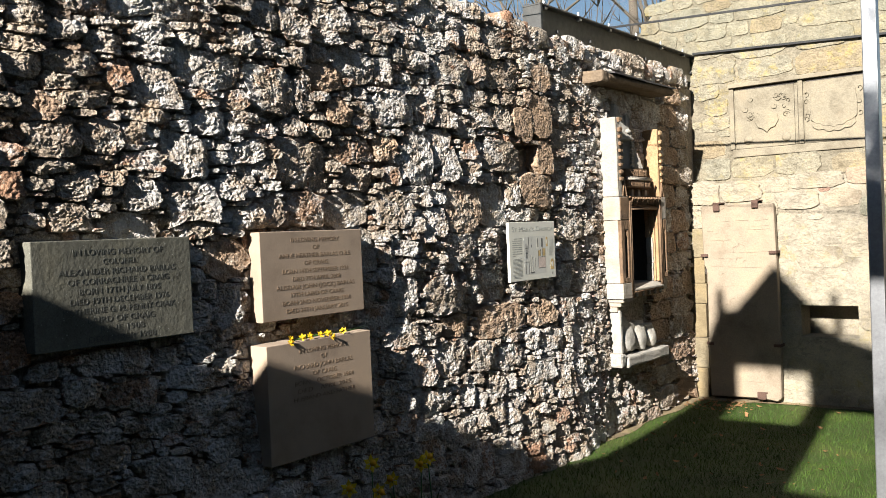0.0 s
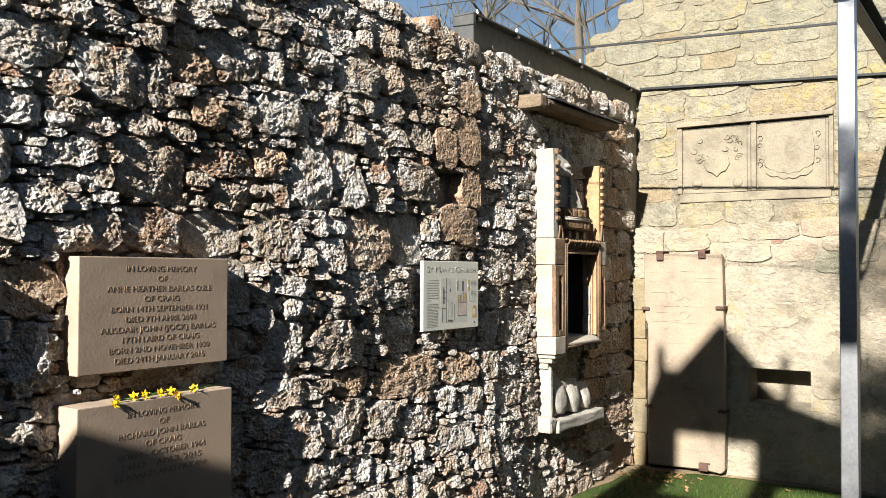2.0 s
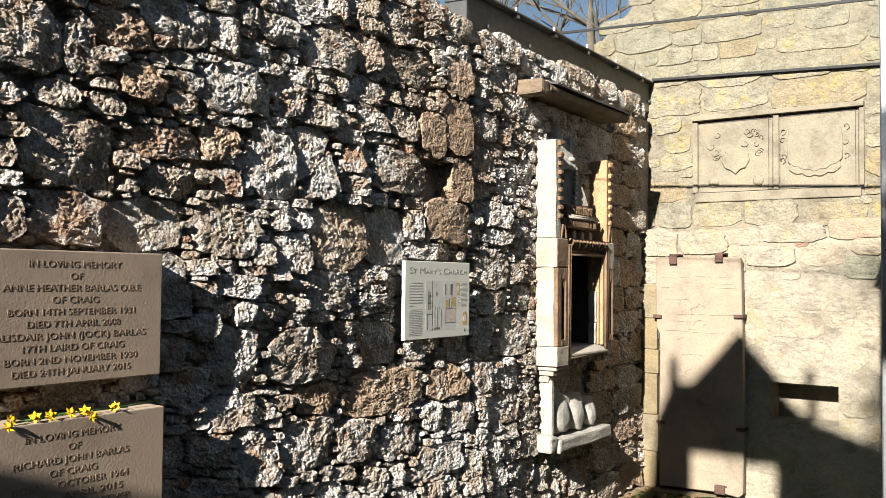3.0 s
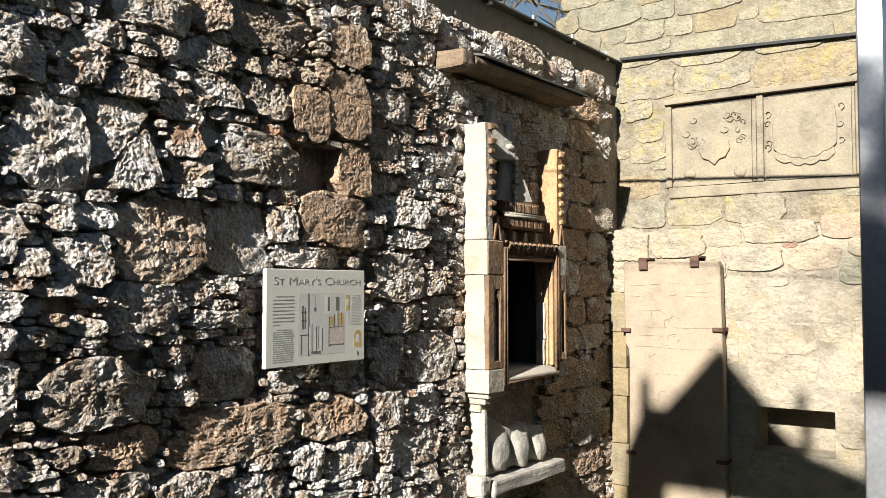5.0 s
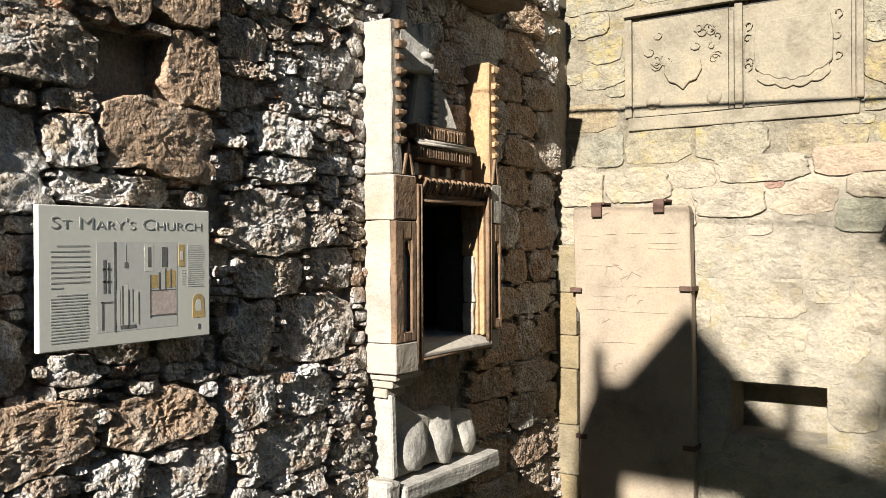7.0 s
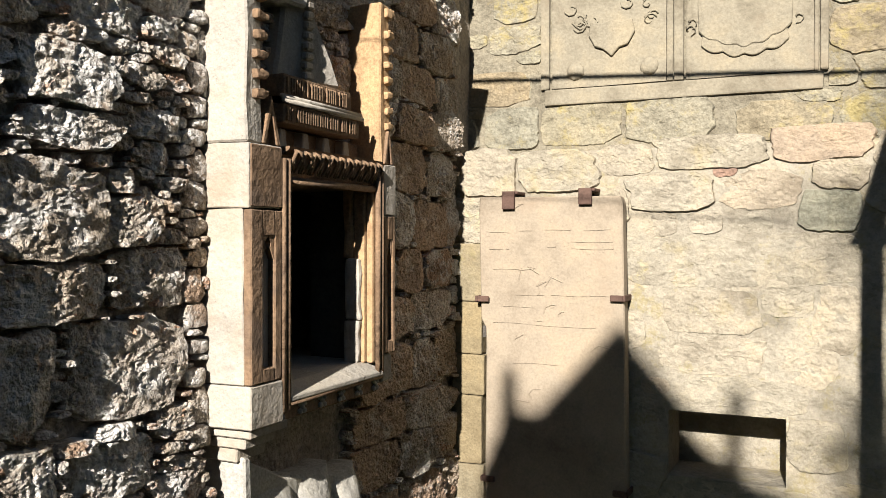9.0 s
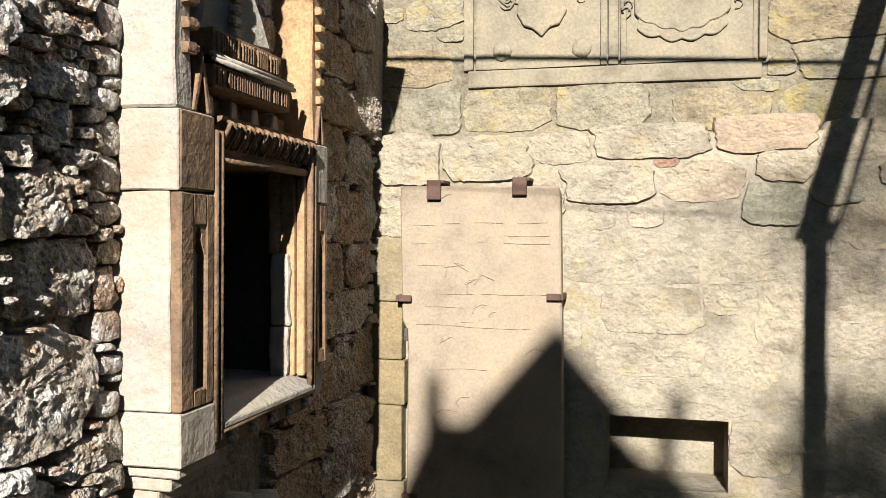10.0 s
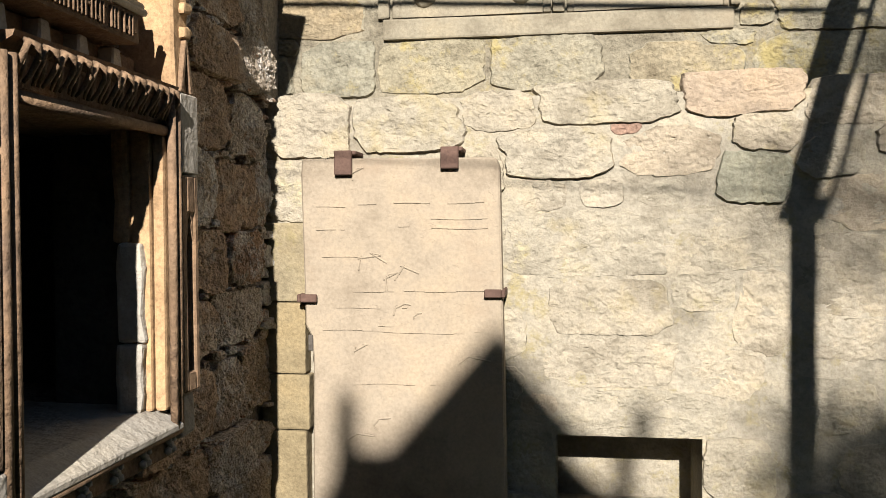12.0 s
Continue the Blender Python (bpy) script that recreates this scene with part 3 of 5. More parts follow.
def build_wall_left():
    y0, y1, top = -3.0, 8.89, 3.1
    bm = bmesh.new()
    hy0, hy1, hz0, hz1 = 6.985, 7.51, 1.235, 1.885
    add_box(bm, -4.6, -3.455, y0, DOORHOLE[0], -0.3, top)
    add_box(bm, -4.6, -3.455, DOORHOLE[1], hy0, -0.3, top)
    add_box(bm, -4.6, -3.455, DOORHOLE[0], DOORHOLE[1], -0.3, DOORHOLE[2])
    add_box(bm, -4.6, -3.455, DOORHOLE[0], DOORHOLE[1], DOORHOLE[3], top)
    add_box(bm, -4.6, -3.47, DOORHOLE[0], DOORHOLE[1], DOORHOLE[2], DOORHOLE[3])
    add_box(bm, -4.6, -3.455, 7.85, y1, -0.3, top)
    add_box(bm, -3.56, -3.455, 7.64, 7.85, hz0, hz1)
    add_box(bm, -4.6, -3.455, hy0, 7.85, -0.3, hz0)
    add_box(bm, -4.6, -3.455, hy0, 7.85, hz1, top)
    add_box(bm, -4.6, -3.98, hy0, 7.85, hz0, hz1)
    wall = part("wall_left", bm, MORTAR)
    tagged(wall, "old rubble stone wall with deep open joints", "wall", kind="structure")
    return wall


def fill_wall_left(wall):
    free = (SHRINE, CORBEL, DOORHOLE, LINTEL)
    mortar_face(wall)
    given = SIGN_STONES + MEMORIAL_STONES + SHRINE_STONES + OUTER_STONES
    given = given + [(6.715 + 0.012 * math.sin(k * 2.3), 1.12 + 0.088 * k, 0.034, 0.03 + 0.012 * math.sin(k * 1.7)) for k in range(18)]
    # larger squared blocks between the shrine and the corner
    rng = random.Random(8)
    v = 0.06
    while v < 3.0:
        h = rng.uniform(0.085, 0.135)
        u = 7.665
        while u < 8.5:
            w = rng.uniform(0.12, 0.24)
            given.append((u + w, v + h + rng.uniform(-0.015, 0.015), w - 0.006, h - 0.004))
            u += 2 * w
        v += 2 * h
    corner = set(k for k, g in enumerate(given) if g[0] > 7.7 and g[1] > 0)
    classes = [(60, (0.12, 0.19), (0.07, 0.12), 0.96), (900, (0.075, 0.14), (0.045, 0.08), 0.95), (6000, (0.045, 0.1), (0.026, 0.05), 0.94), (11000, (0.028, 0.065), (0.012, 0.028), 0.92), (20000, (0.012, 0.032), (0.007, 0.016), 0.88)]
    arr = lay(0.6, 8.62, 0.04, 3.2, given, classes, free, (JOINT,), seed=12)
    shapes = outlines(arr, 0.0025, 1.6, 48, 5.0, free, (JOINT,), (0.3, 8.64, -0.05, 3.27), 0.035)
    paints = {i: ORANGE for i, (u, v, a, b) in enumerate(arr) if any(abs(u - p) + abs(v - q) < 0.03 for p, q in ORANGE_AT) or (i in corner and i % 3 == 0)}

    def settings(i, o):
        rng = random.Random(i * 7 + 1)
        size = max(np.ptp(o[2]), np.ptp(o[3]))
        depth = rng.uniform(0.012, 0.03) if size > 0.1 else rng.uniform(-0.008, 0.024)
        sink = 0.05
        if any(a - 0.04 < o[0] < b + 0.03 and c - 0.03 < o[1] < d + 0.03 for a, b, c, d in TABLETS):
            depth = rng.uniform(-0.03, -0.015)
        wide, high = np.ptp(o[2]) / 2, np.ptp(o[3]) / 2
        if any(a - wide - 0.03 < o[0] < b + wide and c - high < o[1] < d + high for a, b, c, d in TABLETS):
            return min(depth, -0.008), 0.02, 0.0055, sink
        if JOINT < o[0] < 6.66:
            return rng.uniform(0.006, 0.03), 0.03, 0.0095, sink
        if abs(o[0] - 5.6) < 0.35 and 1.95 < o[1] < 2.65:
            sink = 0.14
        if i in corner:
            return rng.uniform(0.0, 0.03), 0.05, 0.009, sink
        if 6.66 < o[0] < 6.78:
            return rng.uniform(0.012, 0.028), 0.5, 0.004, sink
        if abs(o[0] - 5.75) < 0.22 and 1.9 < o[1] < 3.0:
            return 0.035, 0.02, 0.0045, sink
        return depth, rng.uniform(0.0, 0.08), min(0.006 + 0.02 * size, 0.0095), sink
    set_stones(wall, "stone", "small_stones", shapes, settings, to_left, RUBBLE, lambda i, o: 1.8 < o[0] < 8.7 and max(np.ptp(o[2]), np.ptp(o[3])) > 0.15, paints, 100)
    # loose stones along the broken top
    rng = random.Random(5)
    y = 0.5
    while y < 8.7:
        w = rng.uniform(0.12, 0.32)
        h = rng.uniform(0.06, 0.12) + (0.06 if y < 5.6 else 0.0)
        bm = box(-3.46 - rng.uniform(0.15, 0.3), -3.375 - rng.uniform(0.0, 0.05), y, y + w * 0.93, 3.09, 3.11 + h, 0.025, 2)
        worn(bm, 0.03, 8.0, 1)
        ob = part("cap_stone", bm, RUBBLE, None, smooth=True)
        ob.parent = wall
        y += w


LOW_STONES = [(-2.59, 2.07, 0.13, 0.059), (-2.21, 2.09, 0.241, 0.063), (-1.77, 2.11, 0.2, 0.067), (-2.38, 1.91, 0.188, 0.08), (-2.02, 1.92, 0.162, 0.071), (-1.73, 1.83, 0.102, 0.082),
              (-1.82, 1.62, 0.182, 0.103), (-1.7, 1.38, 0.081, 0.137), (-1.89, 1.44, 0.105, 0.057), (-2.12, 1.02, 0.262, 0.072), (-1.78, 0.83, 0.105, 0.094), (-2.15, 2.0, 0.052, 0.026),
              (-3.27, 2.03, 0.15, 0.1), (-2.92, 2.03, 0.19, 0.085), (-2.28, 1.6, 0.26, 0.11), (-2.2, 1.38, 0.18, 0.1), (-2.2, 1.2, 0.2, 0.085), (-1.84, 1.16, 0.13, 0.075),
              (-2.5, 0.85, 0.1, 0.11), (-2.1, 0.53, 0.3, 0.085), (-1.35, 2.08, 0.2, 0.07), (-1.4, 1.5, 0.18, 0.12)]
HOLE = (-2.39, -1.895, 0.64, 0.935)


def to_low(u, v, d):
    return (u, 8.695 - d, v)


def to_up(u, v, d):
    return (u, 8.892 - d, v)


def build_wall_end():
    bm = bmesh.new()
    x0, x1, y0, y1 = -3.44, 3.0, 8.69, 9.6
    add_box(bm, x0, HOLE[0], y0, y1, -0.3, 2.12)
    add_box(bm, HOLE[1], x1, y0, y1, -0.3, 2.12)
    add_box(bm, HOLE[0], HOLE[1], y0, y1, -0.3, HOLE[2])
    add_box(bm, HOLE[0], HOLE[1], y0, y1, HOLE[3], 2.12)
    add_box(bm, HOLE[0], HOLE[1], 8.98, y1, HOLE[2], HOLE[3])
    low = part("wall_end", bm, POINTING)
    tagged(low, "sunlit lower wall of pale squared sandstone", "wall", kind="structure")
    bm = bmesh.new()
    for pts in (((-4.3, 2.12), (-1.11, 2.12), (-1.11, 6.4), (-2.0, 6.4), (-2.9, 5.3), (-3.2, 4.75), (-3.5, 4.3), (-3.64, 4.1), (-3.88, 3.9), (-4.3, 3.4)), ((-1.11, 2.12), (3.0, 2.12), (3.0, 2.45), (-1.11, 2.45))):
        b2 = extrude(pts, "y", 8.89, 9.6)
        tmp = bpy.data.meshes.new("tmp")
        b2.to_mesh(tmp)
        b2.free()
        bm.from_mesh(tmp)
        bpy.data.meshes.remove(tmp)
    up = part("wall_gable", bm, OLDPOINTING)
    tagged(up, "tall broken gable wall of pale sandstone", "wall", kind="structure")
    return low, up


PANELS = (-3.06, -1.74, 2.37, 3.1)


def fill_wall_end(low, up):
    quoin = (-3.46, -3.27, 0.0, 1.69)
    free = (HOLE, quoin)
    classes = [(600, (0.14, 0.24), (0.075, 0.11), 0.98), (1500, (0.09, 0.16), (0.05, 0.08), 0.97), (900, (0.05, 0.09), (0.03, 0.05), 0.97)]
    arr = lay(-3.42, 0.6, 0.03, 2.13, LOW_STONES, classes, free, (), seed=21)
    shapes = outlines(arr, 0.004, 1.2, 44, 4.5, free, (), (-3.44, 0.7, -0.05, 2.19), 0.03)

    def settings(i, o):
        rng = random.Random(i * 5 + 2)
        pick = rng.random()
        deep = rng.uniform(0.005, 0.0075) if pick < 0.5 else rng.uniform(0.008, 0.012) if pick < 0.85 else rng.uniform(0.015, 0.024)
        if o[1] > 1.78:
            deep = rng.uniform(0.008, 0.022)
        return deep, rng.uniform(0.0, 0.03), 0.005, 0.02
    paints = {5: GREENISH, 2: PINKISH, 11: REDDISH}
    set_stones(low, "stone", "small_stones", shapes, settings, to_low, ASHLAR, lambda i, o: i in paints or max(np.ptp(o[2]), np.ptp(o[3])) > 0.12, paints, 3000)
    free = (PANELS,)
    classes = [(900, (0.16, 0.3), (0.075, 0.12), 0.98), (2500, (0.09, 0.16), (0.05, 0.08), 0.97), (900, (0.05, 0.09), (0.03, 0.05), 0.97)]
    given = [(-3.21, 2.27, 0.13, 0.09), (-2.85, 2.27, 0.2, 0.085), (-2.45, 2.27, 0.19, 0.085), (-3.2, 2.72, 0.12, 0.06), (-3.2, 2.9, 0.1, 0.08)]
    arr = lay(-3.9, -1.12, 2.2, 5.2, given, classes, free, (), seed=31)
    arr = np.array([s for s in arr if s[1] < 3.75 or s[0] > -3.75 + (s[1] - 4.0) * 0.8])
    shapes = outlines(arr, 0.004, 1.2, 44, 6.0, free, (), (-4.0, -1.11, 2.15, 5.4), 0.025)
    set_stones(up, "stone", "small_stones", shapes, lambda i, o: (random.Random(i).uniform(0.006, 0.016), 0.05, 0.0048, 0.02), to_up, OLDASHLAR, lambda i, o: max(np.ptp(o[2]), np.ptp(o[3])) > 0.14, None, 6000)


# ---- things on the end wall ----
def make_panels():
    th = empty("armorial_panel", (-2.4, 8.87, 2.4), "pale carved stone double panel with two worn shields in the wall", "carved panel")

    def add(name, bm, smooth=False):
        return under(part(name, bm, PANELSTONE, None, "", smooth), th)
    for a, b, name in ((-3.06, -3.015, "frame_side"), (-3.005, -2.965, "frame_fillet"), (-2.44, -2.41, "frame_fillet"), (-2.405, -2.36, "mullion"), (-2.352, -2.325, "frame_fillet"), (-1.8, -1.78, "frame_fillet"), (-1.775, -1.74, "frame_side")):
        deep = 0.01 if name == "frame_fillet" else 0.0
        add(name, worn(box(a, b, 8.868 + deep * 0.6, 8.9, 2.452, 3.062 - deep * 5, 0.008, 2), 0.003))
    add("top_rail", worn(box(-3.06, -1.74, 8.842, 8.9, 3.055, 3.095, 0.006, 2), 0.004, 6, 2))
    add("sill", worn(box(-3.04, -1.76, 8.872, 8.9, 2.37, 2.449, 0.008, 2), 0.003, 8, 2))

    def scroll(x, z, r, turn, rng):
        bm = bmesh.new()
        pts = [(x + r * (1 - i * 0.1) * math.cos(turn + i * 0.75), 8.866 + 0.0005 * i, z + r * (1 - i * 0.1) * math.sin(turn + i * 0.75)) for i in range(8)]
        tube(bm, pts, [0.003 + 0.003 * math.sin(i * 0.45) for i in range(8)], 6)
        add("mantling", worn(bm, 0.003, 30), True)
    for n, (a, b) in enumerate(((-2.965, -2.44), (-2.325, -1.8))):
        bm = bmesh.new()
        add_box(bm, a, b, 8.872, 8.9, 2.452, 3.025)
        face = add("panel_face", worn(bm, 0.003, 7, 4))
        # the shade in the slot is painted by a near-black back
        under(part("dark_slot", box(a, b, 8.884, 8.9, 3.025, 3.055), SHADE_STONE, None, "gap over the panel with its shade coloured in"), th)
        rng = random.Random(n + 3)
        if n == 0:
            cx = -2.7
            pts = [(cx - 0.1, 2.76), (cx - 0.05, 2.75), (cx, 2.765), (cx + 0.05, 2.75), (cx + 0.1, 2.76), (cx + 0.115, 2.7), (cx + 0.08, 2.64), (cx + 0.04, 2.63), (cx, 2.59), (cx - 0.04, 2.625), (cx - 0.08, 2.64), (cx - 0.115, 2.7)]
            under(part("shield", worn(extrude(pts, "y", 8.875, 8.854, 0.004), 0.004, 14), PANELSTONE), face)
            for k in range(16):
                scroll(cx + rng.choice((-1, 1)) * rng.uniform(0.06, 0.2), rng.uniform(2.74, 2.95), rng.uniform(0.02, 0.045), rng.uniform(0, 6), rng)
            for x in (-2.88, -2.52):
                bm = bmesh.new()
                bmesh.ops.create_icosphere(bm, subdivisions=2, radius=0.045, matrix=Matrix.Translation((x, 8.872, 2.53)) @ Matrix.Diagonal((1, 0.35, 1, 1)))
                add("boss", worn(bm, 0.004, 20), True)
        else:
            cx = -2.09
            low = [(cx + 0.2 - 0.4 * k / 24, 2.665 - 0.075 * math.sin(math.pi * k / 24) - 0.014 * abs(math.sin(math.pi * 5 * k / 24))) for k in range(25)]
            pts = [(cx - 0.19, 2.92), (cx + 0.19, 2.92), (cx + 0.205, 2.8)] + low + [(cx - 0.205, 2.8)]
            under(part("shield", worn(extrude(pts, "y", 8.875, 8.852, 0.004), 0.003, 14), PANELSTONE), face)
            low2 = [(cx + 0.19 - 0.38 * k / 24, 2.6 - 0.05 * math.sin(math.pi * k / 24) - 0.016 * abs(math.sin(math.pi * 4 * k / 24))) for k in range(25)]
            add("shield_border", worn(extrude([(cx - 0.18, 2.66), (cx + 0.18, 2.66)] + low2, "y", 8.875, 8.859, 0.003), 0.003, 14))
            for k in range(7):
                scroll(cx + rng.choice((-0.235, 0.235)) + rng.uniform(-0.015, 0.015), rng.uniform(2.58, 2.94), rng.uniform(0.018, 0.032), rng.uniform(0, 6), rng)


def make_slab():
    th = empty("grave_slab", (-2.91, 8.6, 0.0), "tall pinkish worn grave slab leaning on the wall", "grave slab")
    pts = [(-3.235, 0.035), (-2.76, 0.05), (-2.6, 0.03), (-2.565, 0.06), (-2.556, 0.6), (-2.565, 1.2), (-2.578, 1.87), (-2.59, 1.9), (-2.92, 1.903), (-3.27, 1.906), (-3.275, 1.85), (-3.262, 1.32), (-3.24, 1.28), (-3.235, 1.2), (-3.24, 0.6)]
    bm = extrude(pts, "y", 8.66, 8.585, 0.006)
    body = under(part("slab_body", bm, SLAB), th)
    # dark strip painted as the shadow gap beside the slab
    under(part("shadow_gap", box(-3.252, -3.236, 8.581, 8.62, 1.232, 1.288, 0.002), SHADE_STONE, None, "dark strip painted for the shadow gap at the slab's edge"), th)
    rng = random.Random(3)
    marks = [(-3.22, -3.11, 1.735, 0.004), (-3.1, -2.6, 1.745, 0.005), (-3.22, -3.12, 1.655, 0.004), (-2.93, -2.62, 1.66, 0.008), (-2.93, -2.62, 1.69, 0.004), (-3.2, -2.62, 1.44, 0.003), (-3.2, -2.63, 1.3, 0.003), (-3.15, -2.9, 1.385, 0.003),
             (-3.0, -2.65, 1.32, 0.003), (-3.18, -2.7, 0.45, 0.004), (-3.2, -2.62, 0.2, 0.004), (-3.1, -2.8, 1.12, 0.003), (-3.2, -3.05, 1.56, 0.003)]
    for a, b, z, t in marks:
        bm = bmesh.new()
        n = 16
        for k in range(n):
            xa, xb = a + (b - a) * k / n, a + (b - a) * (k + 1) / n
            dz = 0.012 * noise.noise((xa * 5, z * 9, 0.0))
            thick = t * (1.0 + 0.7 * noise.noise((xa * 14, z * 31, 4.0)))
            if noise.noise((xa * 11, z * 17, 8.0)) > -0.22:
                add_box(bm, xa, xb + 0.002, 8.5815, 8.59, z + dz, z + dz + thick, 0.001)
        under(part("carved_line", bm, SLAB), body)
    for k in range(14):
        x, z, r = rng.uniform(-3.18, -2.65), rng.uniform(0.5, 1.85), rng.uniform(0.02, 0.06)
        bm = bmesh.new()
        tube(bm, [(x + r * math.cos(a), 8.584, z + r * 0.7 * math.sin(a)) for a in [rng.uniform(0, 2) + i * 0.4 for i in range(6)]], [0.0035] * 6, 5)
        under(part("carved_scroll", bm, SLAB), body)


def make_clamps():
    def clamp(x, z, w, h, hook):
        th = empty("iron_clamp", (x, 8.6, z), "rusty dark iron clamp holding the grave slab", "clamp", "clamps on the slab")
        under(part("plate", box(x - w / 2, x + w / 2, 8.562, 8.576, z - h / 2, z + h / 2, 0.003), IRON), th)
        if hook:
            under(part("strap", box(x - w / 2 + 0.004, x + w / 2 + 0.012, 8.576, 8.7, z + h / 2 - 0.014, z + h / 2, 0.003), IRON), th)
        else:
            s = 1 if x > -2.9 else -1
            under(part("strap", box(min(x + s * w / 2, x + s * (w / 2 + 0.012)), max(x + s * w / 2, x + s * (w / 2 + 0.012)), 8.562, 8.7, z - h / 2, z + h / 2, 0.003), IRON), th)
    clamp(-3.118, 1.888, 0.062, 0.085, True)
    clamp(-2.746, 1.9, 0.062, 0.075, True)
    for x, z in ((-3.245, 1.418), (-2.6, 1.438), (-3.215, 0.555), (-2.585, 0.56)):
        clamp(x, z, 0.058, 0.028, False)
    clamp(-2.74, 0.075, 0.08, 0.07, True)


def make_quoins():
    th = empty("corner_pilaster", (-3.35, 8.65, 0.0), "narrow yellow dressed stone strip in the corner beside the slab", "pilaster")
    z = 0.0
    for k, h in enumerate((0.3, 0.3, 0.34, 0.2, 0.26, 0.285)):
        w = -3.275 + 0.012 * (k % 2)
        under(part("block", worn(box(-3.44, w, 8.625, 8.74, z + 0.002, z + h - 0.002, 0.008, 2), 0.004), YELLOW, smooth=False), th)
        z += h


# ---- the canopy ----
def make_canopy():
    th = empty("glass_canopy", (-1.183, 5.95, 0.0), "glass shelter roof on a galvanised steel post and beams", "canopy")
    post = under(part("post", box(-1.216, -1.134, 5.91, 5.992, 0.0, 3.15, 0.006, 2), STEEL, label="square galvanised steel post"), th)
    under(part("cap_plate", box(-1.245, -1.1, 5.88, 6.02, 3.15, 3.165, 0.002), DARKSTEEL), post)
    bm = bmesh.new()
    add_box(bm, -1.21, -1.2, 5.82, 8.88, 3.165, 3.3)
    add_box(bm, -1.2, -1.14, 5.82, 8.88, 3.165, 3.173)
    add_box(bm, -1.2, -1.14, 5.82, 8.88, 3.292, 3.3)
    beam = under(part("beam", bm, DARKSTEEL, label="dark steel channel beam from the post to the wall"), th)
    for k in range(5):
        y = 6.15 + k * 0.62
        bm = bmesh.new()
        tube(bm, [(-1.2, y, 3.24), (-1.185, y, 3.24)], [0.018, 0.018], 8)
        under(part("bolt", bm, STEEL), beam)
    bm = bmesh.new()
    add_box(bm, -3.5, -3.45, 5.93, 8.88, 3.18, 3.425, 0.004)
    fascia = under(part("fascia", bm, GUTTER, label="grey weathered fascia beam on the wall top"), th)
    under(part("flange", box(-3.56, -3.4, 5.9, 8.87, 3.426, 3.438, 0.002), DARKSTEEL), th)
    under(part("end_plate", box(-3.56, -3.4, 5.9, 5.93, 3.2, 3.425, 0.003), DARKSTEEL), th)
    for k in range(6):
        y = 6.0 + k * 0.53
        bm = box(-3.445, -3.41, y - 0.02, y + 0.02, 3.405, 3.426, 0.003)
        tube(bm, [(-3.43, y, 3.438), (-3.43, y, 3.475)], [0.012, 0.012], 8)
        under(part("clip", bm, STEEL), fascia)
        under(part("fixing", box(-3.45, -3.432, y + 0.2, y + 0.23, 3.26, 3.285, 0.003), DARKSTEEL), fascia)

    def sheet(x):
        return 3.455 - (x + 3.5) * 0.0555
    for a, b in ((5.72, 7.14), (7.15, 8.865)):
        bm = bmesh.new()
        add_box(bm, -3.7, -1.06, a, b, 0.0, 0.012)
        for v in bm.verts:
            v.co.z += sheet(v.co.x)
        pane = under(part("pane", bm, GLASS, label="clear glass roof pane"), th)
        pane.visible_shadow = False
    for a, b, h in ((5.716, 5.72, 0.006), (7.138, 7.152, 0.016), (8.85, 8.885, 0.02)):
        bm = bmesh.new()
        add_box(bm, -3.7 if a < 8 else -3.41, -1.06, a, b, 0.0, h)
        for v in bm.verts:
            v.co.z += sheet(v.co.x) - 0.003
        under(part("seal", bm, SEAL), th)
    bm = bmesh.new()
    add_box(bm, -1.06, -1.045, 5.705, 8.88, 3.305, 3.335)
    under(part("edge_trim", bm, DARKSTEEL), th)


# ---- memorial stones and the sign ----
def make_memorial(name, label, y0, y1, z0, z1, x, depth, lean, material, ink, lines):
    """A stone tablet on the rubble wall, with lines of lettering (text, height on the stone, size, width)."""
    th = empty(name, (x, (y0 + y1) / 2, z0), label, "memorial stone", "memorial stones on the wall")
    bm = box(x - depth, x, y0, y1, z0, z1, 0.004, 2)
    tablet = under(part("tablet", bm, material), th)
    for text, z, size, width in lines:
        letters(text, size, (x + 0.0004, (y0 + y1) / 2 + 0.012, z), ink, tablet, width=width)
    return th


